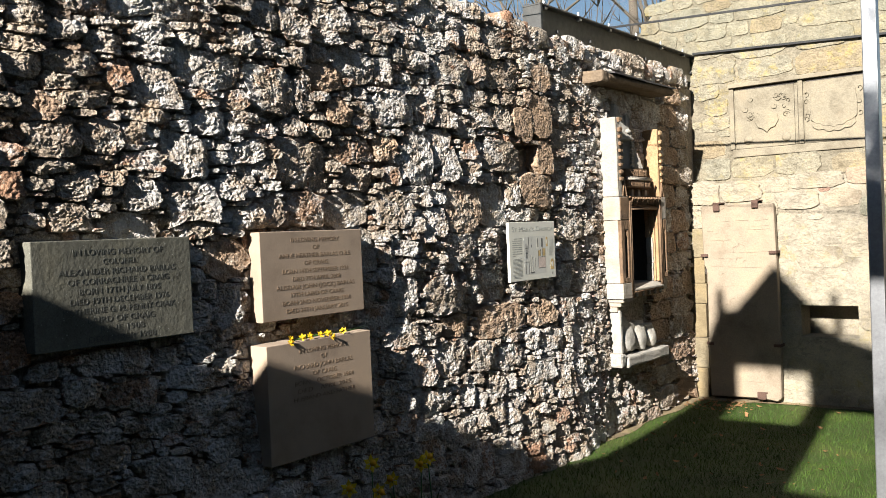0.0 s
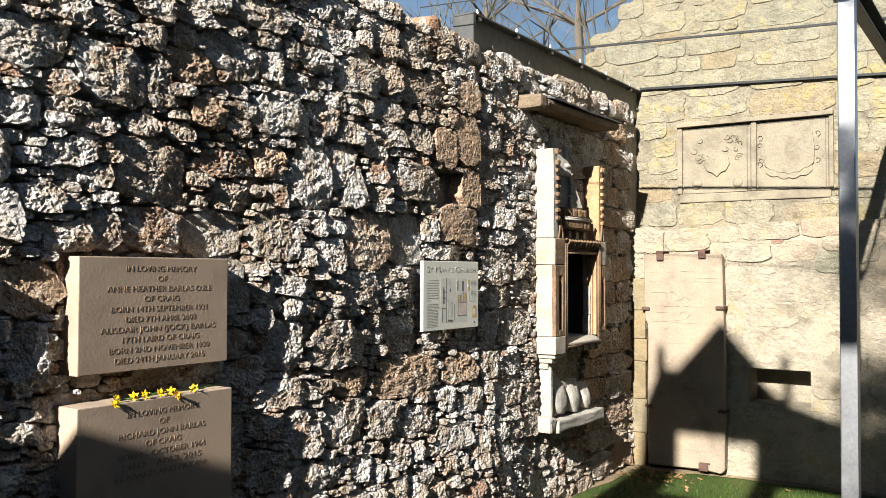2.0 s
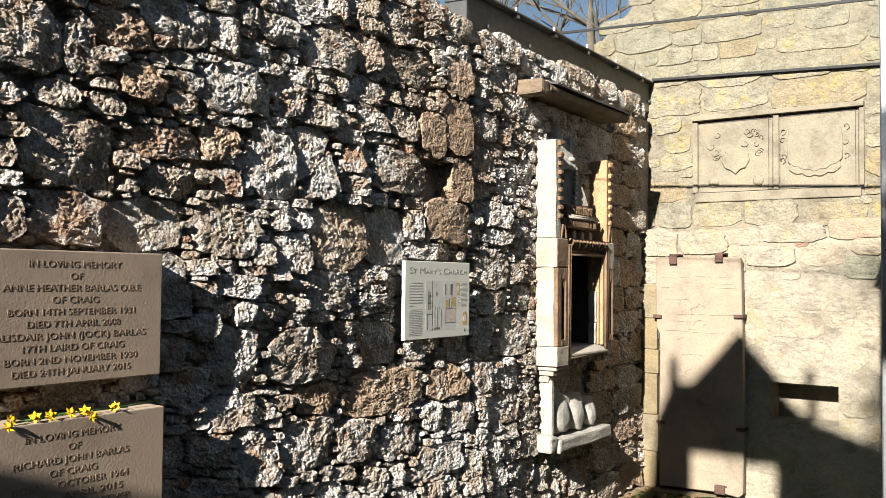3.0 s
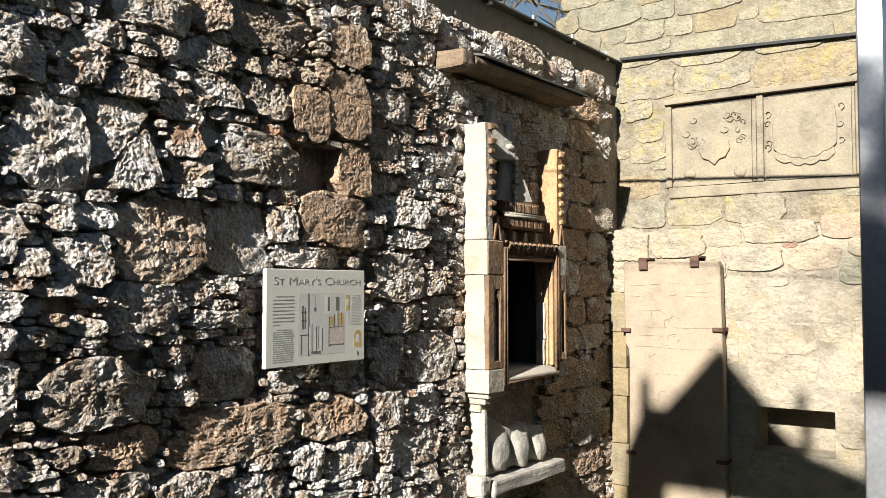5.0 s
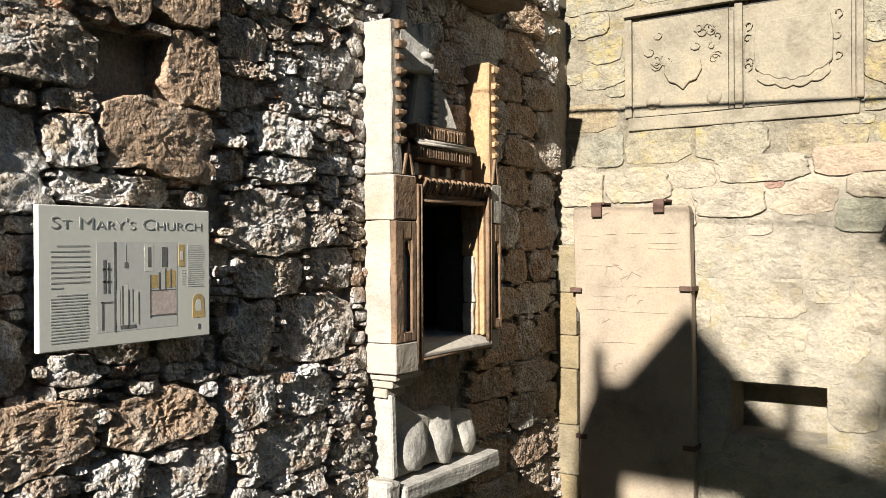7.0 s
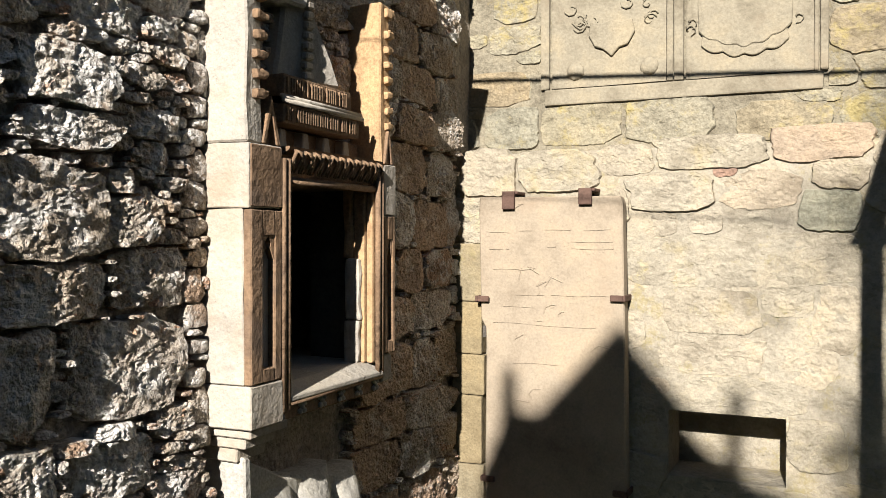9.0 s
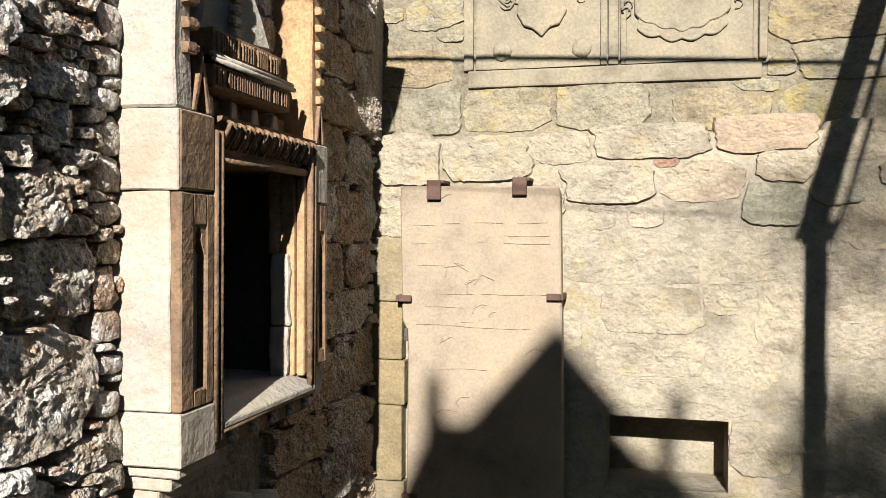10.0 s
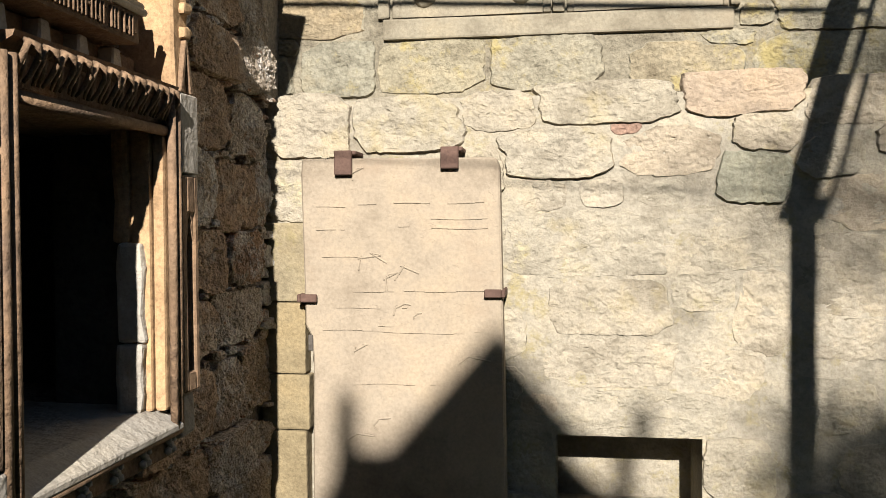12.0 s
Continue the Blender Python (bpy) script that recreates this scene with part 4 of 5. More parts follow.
def make_memorials():
    def rows(texts, top, step, size, widths):
        return [(t, top - step * k, size, w) for k, (t, w) in enumerate(zip(texts, widths))]
    make_memorial("memorial_stone", "grey speckled stone memorial with cut lettering, half in shade", 1.895, 2.6, 1.355, 1.778, -3.24, 0.13, 0, GREYSTONE, LETTERGREY,
                  rows(("IN LOVING MEMORY OF", "COLONEL", "ALEXANDER RICHARD BARLAS", "OF CORRACHREE & CRAIG", "BORN 17TH JULY 1895", "DIED 19TH DECEMBER 1976", "KATHERINE G. M. PENNY CRAIK", "LAIRD OF CRAIG", "JUNE 1908", "DECEMBER 1988"), 1.728, 0.0385, 0.034,
                       (0.40, 0.15, 0.52, 0.45, 0.36, 0.44, 0.5, 0.3, 0.2, 0.3)))
    make_memorial("memorial_stone", "buff sandstone memorial with cut lettering above another", 2.985, 3.682, 1.355, 1.787, -3.236, 0.15, 0, BUFF, LETTER,
                  rows(("IN LOVING MEMORY", "OF", "ANNE HEATHER BARLAS O.B.E", "OF CRAIG", "BORN 14TH SEPTEMBER 1931", "DIED 7TH APRIL 2008", "ALISDAIR JOHN (JOCK) BARLAS", "17TH LAIRD OF CRAIG", "BORN 2ND NOVEMBER 1930", "DIED 24TH JANUARY 2015"), 1.742, 0.0385, 0.031,
                       (0.33, 0.045, 0.49, 0.165, 0.45, 0.33, 0.54, 0.36, 0.47, 0.42)))
    make_memorial("memorial_stone", "buff sandstone memorial with daffodils laid on top", 2.95, 3.66, 0.682, 1.25, -3.18, 0.2, 0, BUFF, LETTER,
                  rows(("IN LOVING MEMORY", "OF", "RICHARD JOHN BARLAS", "OF CRAIG", "BORN    OCTOBER 1964", "DIED    APRIL 2015", "HUSBAND AND FATHER"), 1.2, 0.0385, 0.031,
                       (0.33, 0.045, 0.4, 0.165, 0.4, 0.36, 0.42)))


def make_sign():
    y0, y1, z0, z1, x = 5.235, 5.84, 1.388, 1.8, -3.322
    th = empty("information_sign", (x, (y0 + y1) / 2, z0), "flat ivory information sign with drawing and text on the wall", "sign")
    board = under(part("board", box(x - 0.022, x, y0, y1, z0, z1, 0.003, 2), PANEL), th)
    for a, b, c in ((y0 + 0.03, z1 - 0.05, 0), (y1 - 0.06, z0 + 0.05, 0)):
        under(part("bracket", box(x - 0.09, x - 0.022, a, a + 0.03, b - 0.03, b, 0.002), DARKSTEEL), th)

    def at(u, v):
        return y0 + u * (y1 - y0), z1 - v * (z1 - z0)

    def bar(name, u0, u1, v0, v1, material, lift=0.0006):
        ya, za = at(u0, v0)
        yb, zb = at(u1, v1)
        return under(part(name, box(x - 0.001, x + lift, ya, yb, zb, za), material), board)
    ya, za = at(0.505, 0.125)
    letters("St Mary's Church", 0.05, (x + 0.0004, ya, za), GREYINK, board, width=0.88 * (y1 - y0), capitals=True)
    rng = random.Random(2)
    bar("drawing_ground", 0.3, 0.78, 0.25, 0.9, PALEPRINT, 0.0003)
    for k in range(9):
        bar("text_line", 0.06 + (0.03 if k == 0 else 0), 0.26 - (0.14 if k == 8 else 0), 0.275 + k * 0.036, 0.285 + k * 0.036, GREYINK)
    for k in range(16):
        bar("text_line", 0.06 + (0.03 if k == 0 else 0), 0.26 - rng.uniform(0, 0.015), 0.615 + k * 0.0215, 0.623 + k * 0.0215, GREYINK)
    for k in range(20):
        bar("text_line", 0.85, 0.965 - rng.uniform(0, 0.02), 0.275 + k * 0.017, 0.279 + k * 0.017, PALEGREY)
    for k in range(6):
        bar("text_line", 0.81, 0.835, 0.47 + k * 0.022, 0.474 + k * 0.022, PALEGREY)
    drawing = ((0.395, 0.405, 0.25, 0.9, INK), (0.335, 0.35, 0.38, 0.62, INK), (0.36, 0.37, 0.4, 0.62, INK), (0.33, 0.38, 0.44, 0.455, INK), (0.33, 0.38, 0.53, 0.545, INK), (0.32, 0.39, 0.68, 0.69, INK), (0.325, 0.335, 0.68, 0.88, INK),
               (0.41, 0.43, 0.6, 0.86, PANEL), (0.445, 0.475, 0.57, 0.86, PANEL), (0.44, 0.447, 0.57, 0.86, INK), (0.475, 0.481, 0.6, 0.88, INK), (0.505, 0.535, 0.62, 0.85, PANEL), (0.5, 0.506, 0.6, 0.84, INK), (0.535, 0.541, 0.62, 0.86, INK), (0.43, 0.52, 0.86, 0.885, INK),
               (0.455, 0.475, 0.4, 0.44, INK), (0.463, 0.467, 0.27, 0.4, GREYINK), (0.575, 0.63, 0.27, 0.47, PANEL), (0.595, 0.615, 0.29, 0.44, INK), (0.68, 0.715, 0.29, 0.44, INK), (0.7, 0.77, 0.47, 0.6, OCHRE), (0.61, 0.67, 0.5, 0.6, OCHRE), (0.61, 0.77, 0.615, 0.8, PINKPRINT),
               (0.605, 0.613, 0.5, 0.82, INK), (0.61, 0.77, 0.612, 0.62, INK), (0.61, 0.77, 0.8, 0.81, INK), (0.66, 0.67, 0.48, 0.61, INK), (0.7, 0.707, 0.45, 0.61, INK), (0.735, 0.742, 0.46, 0.6, INK))
    for u0, u1, v0, v1, m in drawing:
        bar("drawn_shape", u0, u1, v0, v1, m, 0.0009 if m is INK else 0.0006)
    for u0, u1, v0, v1, m in ((0.79, 0.83, 0.27, 0.44, OCHRE), (0.8, 0.82, 0.32, 0.39, PANEL), (0.88, 0.965, 0.8, 0.85, OCHRE), (0.915, 0.93, 0.9, 0.94, INK)):
        bar("small_picture", u0, u1, v0, v1, m, 0.0005 if m is OCHRE else 0.0009)


    # small arched picture
    ya, za = at(0.922, 0.72)
    r = 0.024
    arch = [(ya + r * math.cos(a), za + r * math.sin(a)) for a in [math.pi * i / 12 for i in range(13)]] + [(ya - r, za - 0.04), (ya + r, za - 0.04)]
    under(part("small_picture", extrude(arch, "x", x - 0.001, x + 0.0006), OCHRE), board)
    arch = [(ya + (q - ya) * 0.5, za - 0.008 + (h - za) * 0.6) for q, h in arch]
    under(part("small_picture", extrude(arch, "x", x - 0.001, x + 0.0009), PANEL), board)


# ---- the carved shrine frame ----
def make_shrine():
    F = -3.24
    th = empty("sacrament_shrine", (-3.4, 7.2, 1.16), "carved sandstone frame of a dark wall cupboard with broken pinnacles", "carved niche")

    def add(name, bm, material=CARVED_FRONT_SHADED, smooth=False, label=""):
        return under(part(name, bm, material, None, label, smooth), th)

    def slotted(name, y0, y1, z0, z1, s0, s1, zs0, zs1, f):
        side = 0.002
        bm = box(-3.5, f - 0.028, y0, y1, z0, z1, 0.003, 1)
        jamb = add(name, worn(worn(bm, 0.003, 5, 5), 0.002, 26), CARVED)
        under(part("face_strip", worn(box(f - 0.03, f, y0 + 0.001, s0, z0 + side, z1 - side, 0.004, 1), 0.0018, 14, 3), CARVED_FRONT_SHADED), jamb)
        under(part("face_strip", worn(box(f - 0.03, f, s1, y1 - 0.001, z0 + side, z1 - side, 0.004, 1), 0.0018, 14, 3), CARVED_FRONT_SHADED), jamb)
        under(part("face_strip", worn(box(f - 0.03, f, s0, s1, z0 + side, zs0, 0.004, 1), 0.0018, 14, 3), CARVED_FRONT_SHADED), jamb)
        under(part("face_strip", worn(box(f - 0.03, f, s0, s1, zs1, z1 - side, 0.004, 1), 0.0018, 14, 3), CARVED_FRONT_SHADED), jamb)
        m = (s0 + s1) / 2
        w = (s1 - s0) / 2
        cusp = extrude([(s0, zs1), (s0, zs1 - 0.07), (m - w * 0.35, zs1 - 0.035), (m - w * 0.55, zs1 - 0.02), (m, zs1)], "x", f - 0.028, f - 0.004)
        under(part("cusp", cusp, CARVED_FRONT_SHADED), jamb)
        cusp = extrude([(s1, zs1), (m, zs1), (m + w * 0.55, zs1 - 0.02), (m + w * 0.35, zs1 - 0.035), (s1, zs1 - 0.07)], "x", f - 0.028, f - 0.004)
        under(part("cusp", cusp, CARVED_FRONT_SHADED), jamb)
    slotted("jamb", 6.768, 6.922, 1.27, 1.79, 6.825, 6.885, 1.315, 1.71, F)
    add("jamb_block", worn(box(-3.5, F - 0.004, 6.762, 6.922, 1.792, 1.982, 0.003, 1), 0.003, 7, 5), CARVED)
    add("jamb_face", worn(box(F - 0.004, F + 0.001, 6.768, 6.92, 1.797, 1.979, 0.002), 0.001, 12))
    add("jamb_base", worn(box(-3.5, F, 6.766, 6.925, 1.14, 1.268, 0.004, 1), 0.003, 9, 5), CARVED)
    slotted("jamb", 7.572, 7.662, 1.27, 1.79, 7.6, 7.64, 1.32, 1.7, F)
    add("jamb_block", worn(box(-3.5, F, 7.572, 7.662, 1.792, 1.982, 0.003, 1), 0.003, 7, 5), CARVED)
    add("jamb_base", worn(box(-3.5, F - 0.01, 7.572, 7.655, 1.165, 1.266, 0.012, 2), 0.004, 12), CARVED)
    # stepped corbel course under the frame
    for k, (z0, z1, f) in enumerate(((1.11, 1.138, F - 0.015), (1.075, 1.108, F - 0.045), (1.03, 1.073, F - 0.085))):
        add("corbel_course", worn(box(-3.5, f, 6.785 + 0.012 * k, 6.95 + (0.0 if k else 0.02), z0, z1, 0.004), 0.003, 12), CARVED)
    # moulded ribs round the opening
    for y in (6.932, 6.957):
        bm = bmesh.new()
        tube(bm, [(F - 0.004, y, 1.17), (F - 0.004, y, 1.95)], [0.0105, 0.0105], 8)
        add("rib", bm, CARVED_FRONT_SHADED, True)
    for y in (7.535, 7.56):
        bm = bmesh.new()
        tube(bm, [(F - 0.006, y, 1.2), (F - 0.006, y, 1.95)], [0.0105, 0.0105], 8)
        add("rib", bm, CARVED_FRONT_SHADED, True)
    add("frame_side", worn(box(-3.5, F - 0.016, 6.925, 6.985, 1.2, 1.9, 0.004), 0.002, 12))
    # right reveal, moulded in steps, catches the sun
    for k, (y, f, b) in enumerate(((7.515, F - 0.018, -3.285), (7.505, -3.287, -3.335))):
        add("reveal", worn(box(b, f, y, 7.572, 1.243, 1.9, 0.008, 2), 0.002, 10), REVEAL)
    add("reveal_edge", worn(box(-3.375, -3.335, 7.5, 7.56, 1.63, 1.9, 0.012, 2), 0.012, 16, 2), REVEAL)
    for z0, z1, y in ((1.243, 1.4, 7.478), (1.403, 1.63, 7.486)):
        add("broken_edge", worn(worn(box(-3.36, -3.3, y, 7.53, z0, z1, 0.01, 2), 0.008, 13, 3), 0.004, 40), CARVED, False, "pale broken stone edge of the opening")
    # added near-black sheets that paint the cupboard's inner shade
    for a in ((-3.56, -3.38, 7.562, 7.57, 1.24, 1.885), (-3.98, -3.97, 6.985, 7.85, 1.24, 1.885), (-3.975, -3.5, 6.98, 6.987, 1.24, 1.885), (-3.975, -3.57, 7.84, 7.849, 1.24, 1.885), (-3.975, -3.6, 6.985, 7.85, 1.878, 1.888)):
        add("shade_lining", box(*a), SHADE_STONE)
    bm = bmesh.new()
    tube(bm, [(F - 0.02, 6.965, 1.886), (F - 0.02, 7.535, 1.886)], [0.012, 0.012], 8)
    add("rib", bm, CARVED_FRONT_SHADED, True)
    add("lintel", worn(box(-3.6, F - 0.036, 6.925, 7.572, 1.885, 1.985, 0.004), 0.003, 12))
    frieze = add("cavetto", extrude([(-3.5, 1.99), (F + 0.002, 1.99), (F - 0.002, 1.98), (F - 0.03, 1.965), (F - 0.034, 1.905), (-3.5, 1.905)], "y", 6.96, 7.56))
    # leaf frieze
    for k in range(11):
        y = 6.993 + k * 0.0525
        bm = bmesh.new()
        for s in (-1, 1):
            tube(bm, [(F + 0.0, y + s * 0.003, 1.98), (F + 0.012, y + s * 0.014, 1.972), (F + 0.008, y + s * 0.021, 1.95), (F - 0.006, y + s * 0.019, 1.925), (F - 0.016, y + s * 0.012, 1.91)], [0.004, 0.0065, 0.0065, 0.005, 0.003], 6)
        tube(bm, [(F + 0.0, y, 1.958), (F - 0.006, y, 1.935), (F - 0.016, y, 1.908)], [0.003, 0.006, 0.003], 6)
        under(part("frieze_leaf", worn(bm, 0.002, 40), CARVED_FRONT_SHADED, None, "", True), frieze)
    # sill, sloping, and its rosettes
    add("sill", worn(extrude([(-3.97, 1.252), (-3.3, 1.245), (F + 0.004, 1.212), (F + 0.004, 1.196), (F - 0.03, 1.19), (-3.97, 1.19)], "y", 6.968, 7.562, 0.003), 0.003, 12), CARVED)
    band = add("sill_band", worn(box(-3.5, F - 0.03, 6.925, 7.572, 1.13, 1.19, 0.005), 0.003, 12))
    bm = bmesh.new()
    tube(bm, [(F - 0.016, 6.95, 1.19), (F - 0.016, 7.572, 1.192)], [0.014, 0.014], 8)
    add("rib", bm, CARVED_FRONT_SHADED, True)
    for k in range(6):
        y = 6.945 + k * 0.12
        bm = bmesh.new()
        for p, q in ((0, 0), (0.011, 0.011), (-0.011, 0.011), (0.011, -0.013), (-0.011, -0.013)):
            bmesh.ops.create_icosphere(bm, subdivisions=1, radius=0.011, matrix=Matrix.Translation((F - 0.024, y + p, 1.16 + q)))
        under(part("rosette", bm, CARVED, None, "", True), band)
    # pinnacles with crockets
    for y0, y1, top, f in ((6.762, 6.84, 2.64, F - 0.002), (7.575, 7.648, 2.59, F - 0.01)):
        bm = box(-3.5, f - 0.012, y0, y1, 1.985, top, 0.006)
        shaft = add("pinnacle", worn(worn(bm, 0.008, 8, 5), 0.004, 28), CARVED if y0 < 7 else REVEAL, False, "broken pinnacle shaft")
        z, k = 2.13, 0
        while z < top - 0.02:
            big = 1.25 if z > top - 0.16 else 1.0
            bm = bmesh.new()
            leaf = [(-0.006, 0.014), (0.012, 0.02), (0.03, 0.014), (0.046, 0.019), (0.05, 0.004), (0.036, -0.008), (0.016, -0.005), (-0.006, -0.014)]
            b2 = extrude([(y1 - 0.012 + q * 0.75 * big, z + r * big) for q, r in leaf], "x", f - 0.04, f - 0.004, 0.004)
            tmp = bpy.data.meshes.new("tmp")
            b2.to_mesh(tmp)
            b2.free()
            bm.from_mesh(tmp)
            bpy.data.meshes.remove(tmp)
            add_box(bm, f - 0.02, f + 0.008, y0 + 0.03, y1 - 0.006, z - 0.015 * big, z + 0.013 * big, 0.008, 2)
            under(part("crocket", worn(bm, 0.005, 30), REVEAL if y0 > 7 else CARVED_FRONT_SHADED), shaft)
            z += 0.058 * (1.0 if big == 1.0 else 1.4)
        a, b = (6.835, 6.925) if y0 < 7 else (7.59, 7.66)
        m = (a + b) / 2
        add("gablet", extrude([(a, 1.987), (a + 0.016, 1.987), (m, 2.085), (b - 0.016, 1.987), (b, 1.987), (m, 2.135)], "x", -3.4, F - 0.008, 0.002))
        add("gablet_back", extrude([(a + 0.01, 1.987), (b - 0.01, 1.987), (m, 2.1)], "x", -3.42, F - 0.035))
    # inner back panel and inscribed bands
    add("back_panel", worn(box(-3.5, -3.345, 6.9, 7.56, 1.987, 2.06, 0.006), 0.004, 10))
    for k in range(4):
        y = 7.0 + k * 0.13
        add("boss", worn(extrude([(y, 1.99), (y + 0.05, 1.99), (y + 0.04, 2.055), (y + 0.01, 2.055)], "x", -3.35, -3.31, 0.004), 0.003, 15), CARVED)
    for z0, z1, f, ya, yb in ((2.065, 2.13, -3.272, 6.975, 7.44), (2.155, 2.225, -3.282, 6.99, 7.4)):
        slab = add("inscribed_band", worn(box(-3.5, f, ya, yb, z0, z1, 0.006, 2), 0.003, 14))
        rng = random.Random(int(z0 * 100))
        y = ya + 0.012
        while y < yb - 0.03:
            w = rng.uniform(0.016, 0.028)
            bm = bmesh.new()
            add_box(bm, f - 0.001, f + 0.007, y, y + 0.006, z0 + 0.01, z1 - 0.01, 0.0015)
            if rng.random() < 0.7:
                add_box(bm, f - 0.001, f + 0.007, y + w - 0.006, y + w, z0 + 0.01, z1 - 0.01, 0.0015)
            zc = rng.uniform(z0 + 0.015, z1 - 0.02)
            add_box(bm, f - 0.001, f + 0.006, y + 0.006, y + w - 0.006, zc, zc + 0.007, 0.001)
            under(part("carved_stroke", bm, CARVED_FRONT_SHADED), slab)
            y += w + 0.008
    for z, f in ((2.136, -3.255), (2.15, -3.262)):
        bm = bmesh.new()
        tube(bm, [(f - 0.012, 6.965, z), (f - 0.012, 7.455, z)], [0.008, 0.008], 6)
        add("moulding", bm, CARVED, True)
    spire = extrude([(7.06, 2.225), (7.33, 2.225), (7.2, 2.5), (7.1, 2.53)], "x", -3.5, -3.32, 0.01)
    for v in spire.verts:
        v.co.x += (v.co.y - 7.2) * 0.35
    add("spire", worn(spire, 0.006, 10, 2), CARVED)
    bm = bmesh.new()
    for k in range(8):
        add_box(bm, -3.33, -3.305, 7.15 + 0.002 * k, 7.2, 2.235 + k * 0.034, 2.262 + k * 0.034, 0.006)
    add("spire_rib", worn(bm, 0.004, 20), CARVED)
    top = extrude([(6.95, 2.47), (7.16, 2.47), (7.175, 2.52), (7.135, 2.56), (7.145, 2.65), (7.12, 2.7), (7.09, 2.69), (7.08, 2.62), (7.06, 2.69), (7.03, 2.67), (7.005, 2.77), (6.975, 2.78), (6.955, 2.72)], "x", -3.5, -3.33, 0.008)
    for v in top.verts:
        v.co.x += (v.co.y - 7.05) * 0.25
    add("broken_finial", worn(worn(top, 0.006, 9, 4), 0.007, 24), WHITEWORN)
    bm = bmesh.new()
    bmesh.ops.create_icosphere(bm, subdivisions=2, radius=0.06, matrix=Matrix.Translation((-3.34, 7.13, 2.545)) @ Matrix.Diagonal((0.7, 1.0, 0.5, 1)))
    add("boss", worn(bm, 0.008, 18), WHITEWORN, True)
    # small stones of the recess back wall stay part of the rubble


def make_lintel():
    th = empty("projecting_ledge", (-3.4, 7.2, 2.93), "dark slate-topped projecting stone ledge above the shrine", "ledge")
    bm = extrude([(-3.5, 2.93), (-3.235, 2.915), (-3.215, 2.945), (-3.23, 2.97), (-3.5, 3.03)], "y", 6.62, 7.9, 0.006)
    under(part("ledge_stone", worn(bm, 0.01, 7, 3), LEDGE), th)
    under(part("slate", worn(extrude([(-3.5, 3.034), (-3.2, 2.972), (-3.2, 2.984), (-3.5, 3.05)], "y", 6.66, 7.92), 0.008, 8, 3), SLATE), th)
    under(part("end_block", worn(box(-3.5, -3.22, 6.5, 6.615, 2.89, 2.99, 0.02, 2), 0.012, 14, 3), LEDGE), th)


def make_corbel():
    th = empty("broken_corbel", (-3.4, 7.2, 0.55), "broken white carved corbel with rounded lobes under the shrine", "corbel")
    back = extrude([(6.84, 1.04), (6.9, 1.01), (6.99, 0.965), (7.08, 0.918), (7.165, 0.895), (7.27, 0.885), (7.34, 0.86), (7.45, 0.842), (7.52, 0.8), (7.54, 0.74), (7.3, 0.68), (6.86, 0.66)], "x", -3.5, -3.345, 0.006)
    under(part("back_stone", worn(back, 0.004, 9, 2), WHITEWORN), th)
    under(part("edge_fillet", worn(extrude([(6.825, 1.045), (6.855, 1.035), (6.872, 0.685), (6.835, 0.675)], "x", -3.46, -3.31, 0.006), 0.003, 12), WHITEWORN), th)
    for y0, y1, low, top in ((6.88, 7.15, 0.682, 0.9), (7.14, 7.365, 0.666, 0.895), (7.36, 7.55, 0.67, 0.85)):
        bm = bmesh.new()
        rows = []
        for k in range(15):
            f = k / 14                                        # from the foot up to where it runs into the back stone
            z = low + (top - low) * f
            w = (y1 - y0) / 2 * min(1.0, math.sin(math.pi * 0.5 * min(f / 0.5 + 0.22, 1.0)) ** 0.6)
            full = 0.05 * math.sin(math.pi * min(f * 0.72 + 0.3, 1.0)) ** 0.8
            rows.append([bm.verts.new((-3.345 + full * (1 - abs(a) ** 3.0) - 0.02 * abs(a) ** 4, (y0 + y1) / 2 + a * w, z + 0.012 * a * a)) for a in [i / 8 - 1 for i in range(17)]])
        for a, b in zip(rows, rows[1:]):
            for i in range(16):
                bm.faces.new((a[i], a[i + 1], b[i + 1], b[i]))
        rim = [v for v in rows[0]] + [r[-1] for r in rows[1:]] + [v for v in rows[-1][-2::-1]] + [r[0] for r in rows[-2:0:-1]]
        deep = [bm.verts.new((-3.46, v.co.y, v.co.z)) for v in rim]
        for i in range(len(rim)):
            k = (i + 1) % len(rim)
            bm.faces.new((rim[i], deep[i], deep[k], rim[k]))
        bmesh.ops.recalc_face_normals(bm, faces=bm.faces[:])
        under(part("lobe", worn(worn(bm, 0.006, 12), 0.0025, 40), WHITEWORN, None, "", True), th)
    bm = box(-3.5, -3.25, 6.84, 7.66, 0.565, 0.655, 0.016, 2)
    under(part("shelf_stone", worn(worn(bm, 0.01, 7, 4), 0.004, 40), WHITEWORN), th)
    under(part("end_stone", worn(worn(box(-3.5, -3.265, 6.735, 6.835, 0.575, 0.69, 0.02, 2), 0.01, 9, 3), 0.004, 40), WHITEWORN), th)


# ---- flowers ----
def flower_head(bm_p, bm_t, m, s=1.0):
    for k in range(6):
        a = k * math.tau / 6
        d, e = Vector((math.cos(a), math.sin(a), 0)), Vector((-math.sin(a), math.cos(a), 0))
        pts = [d * 0.006, d * 0.018 + e * 0.01, d * 0.036 + Vector((0, 0, 0.006)), d * 0.018 - e * 0.01]
        bm_p.faces.new([bm_p.verts.new(m @ (p * s)) for p in pts])
    tube(bm_t, [m @ (Vector((0, 0, z)) * s) for z in (0.0, 0.012, 0.024)], [0.006 * s, 0.008 * s, 0.013 * s], 8)


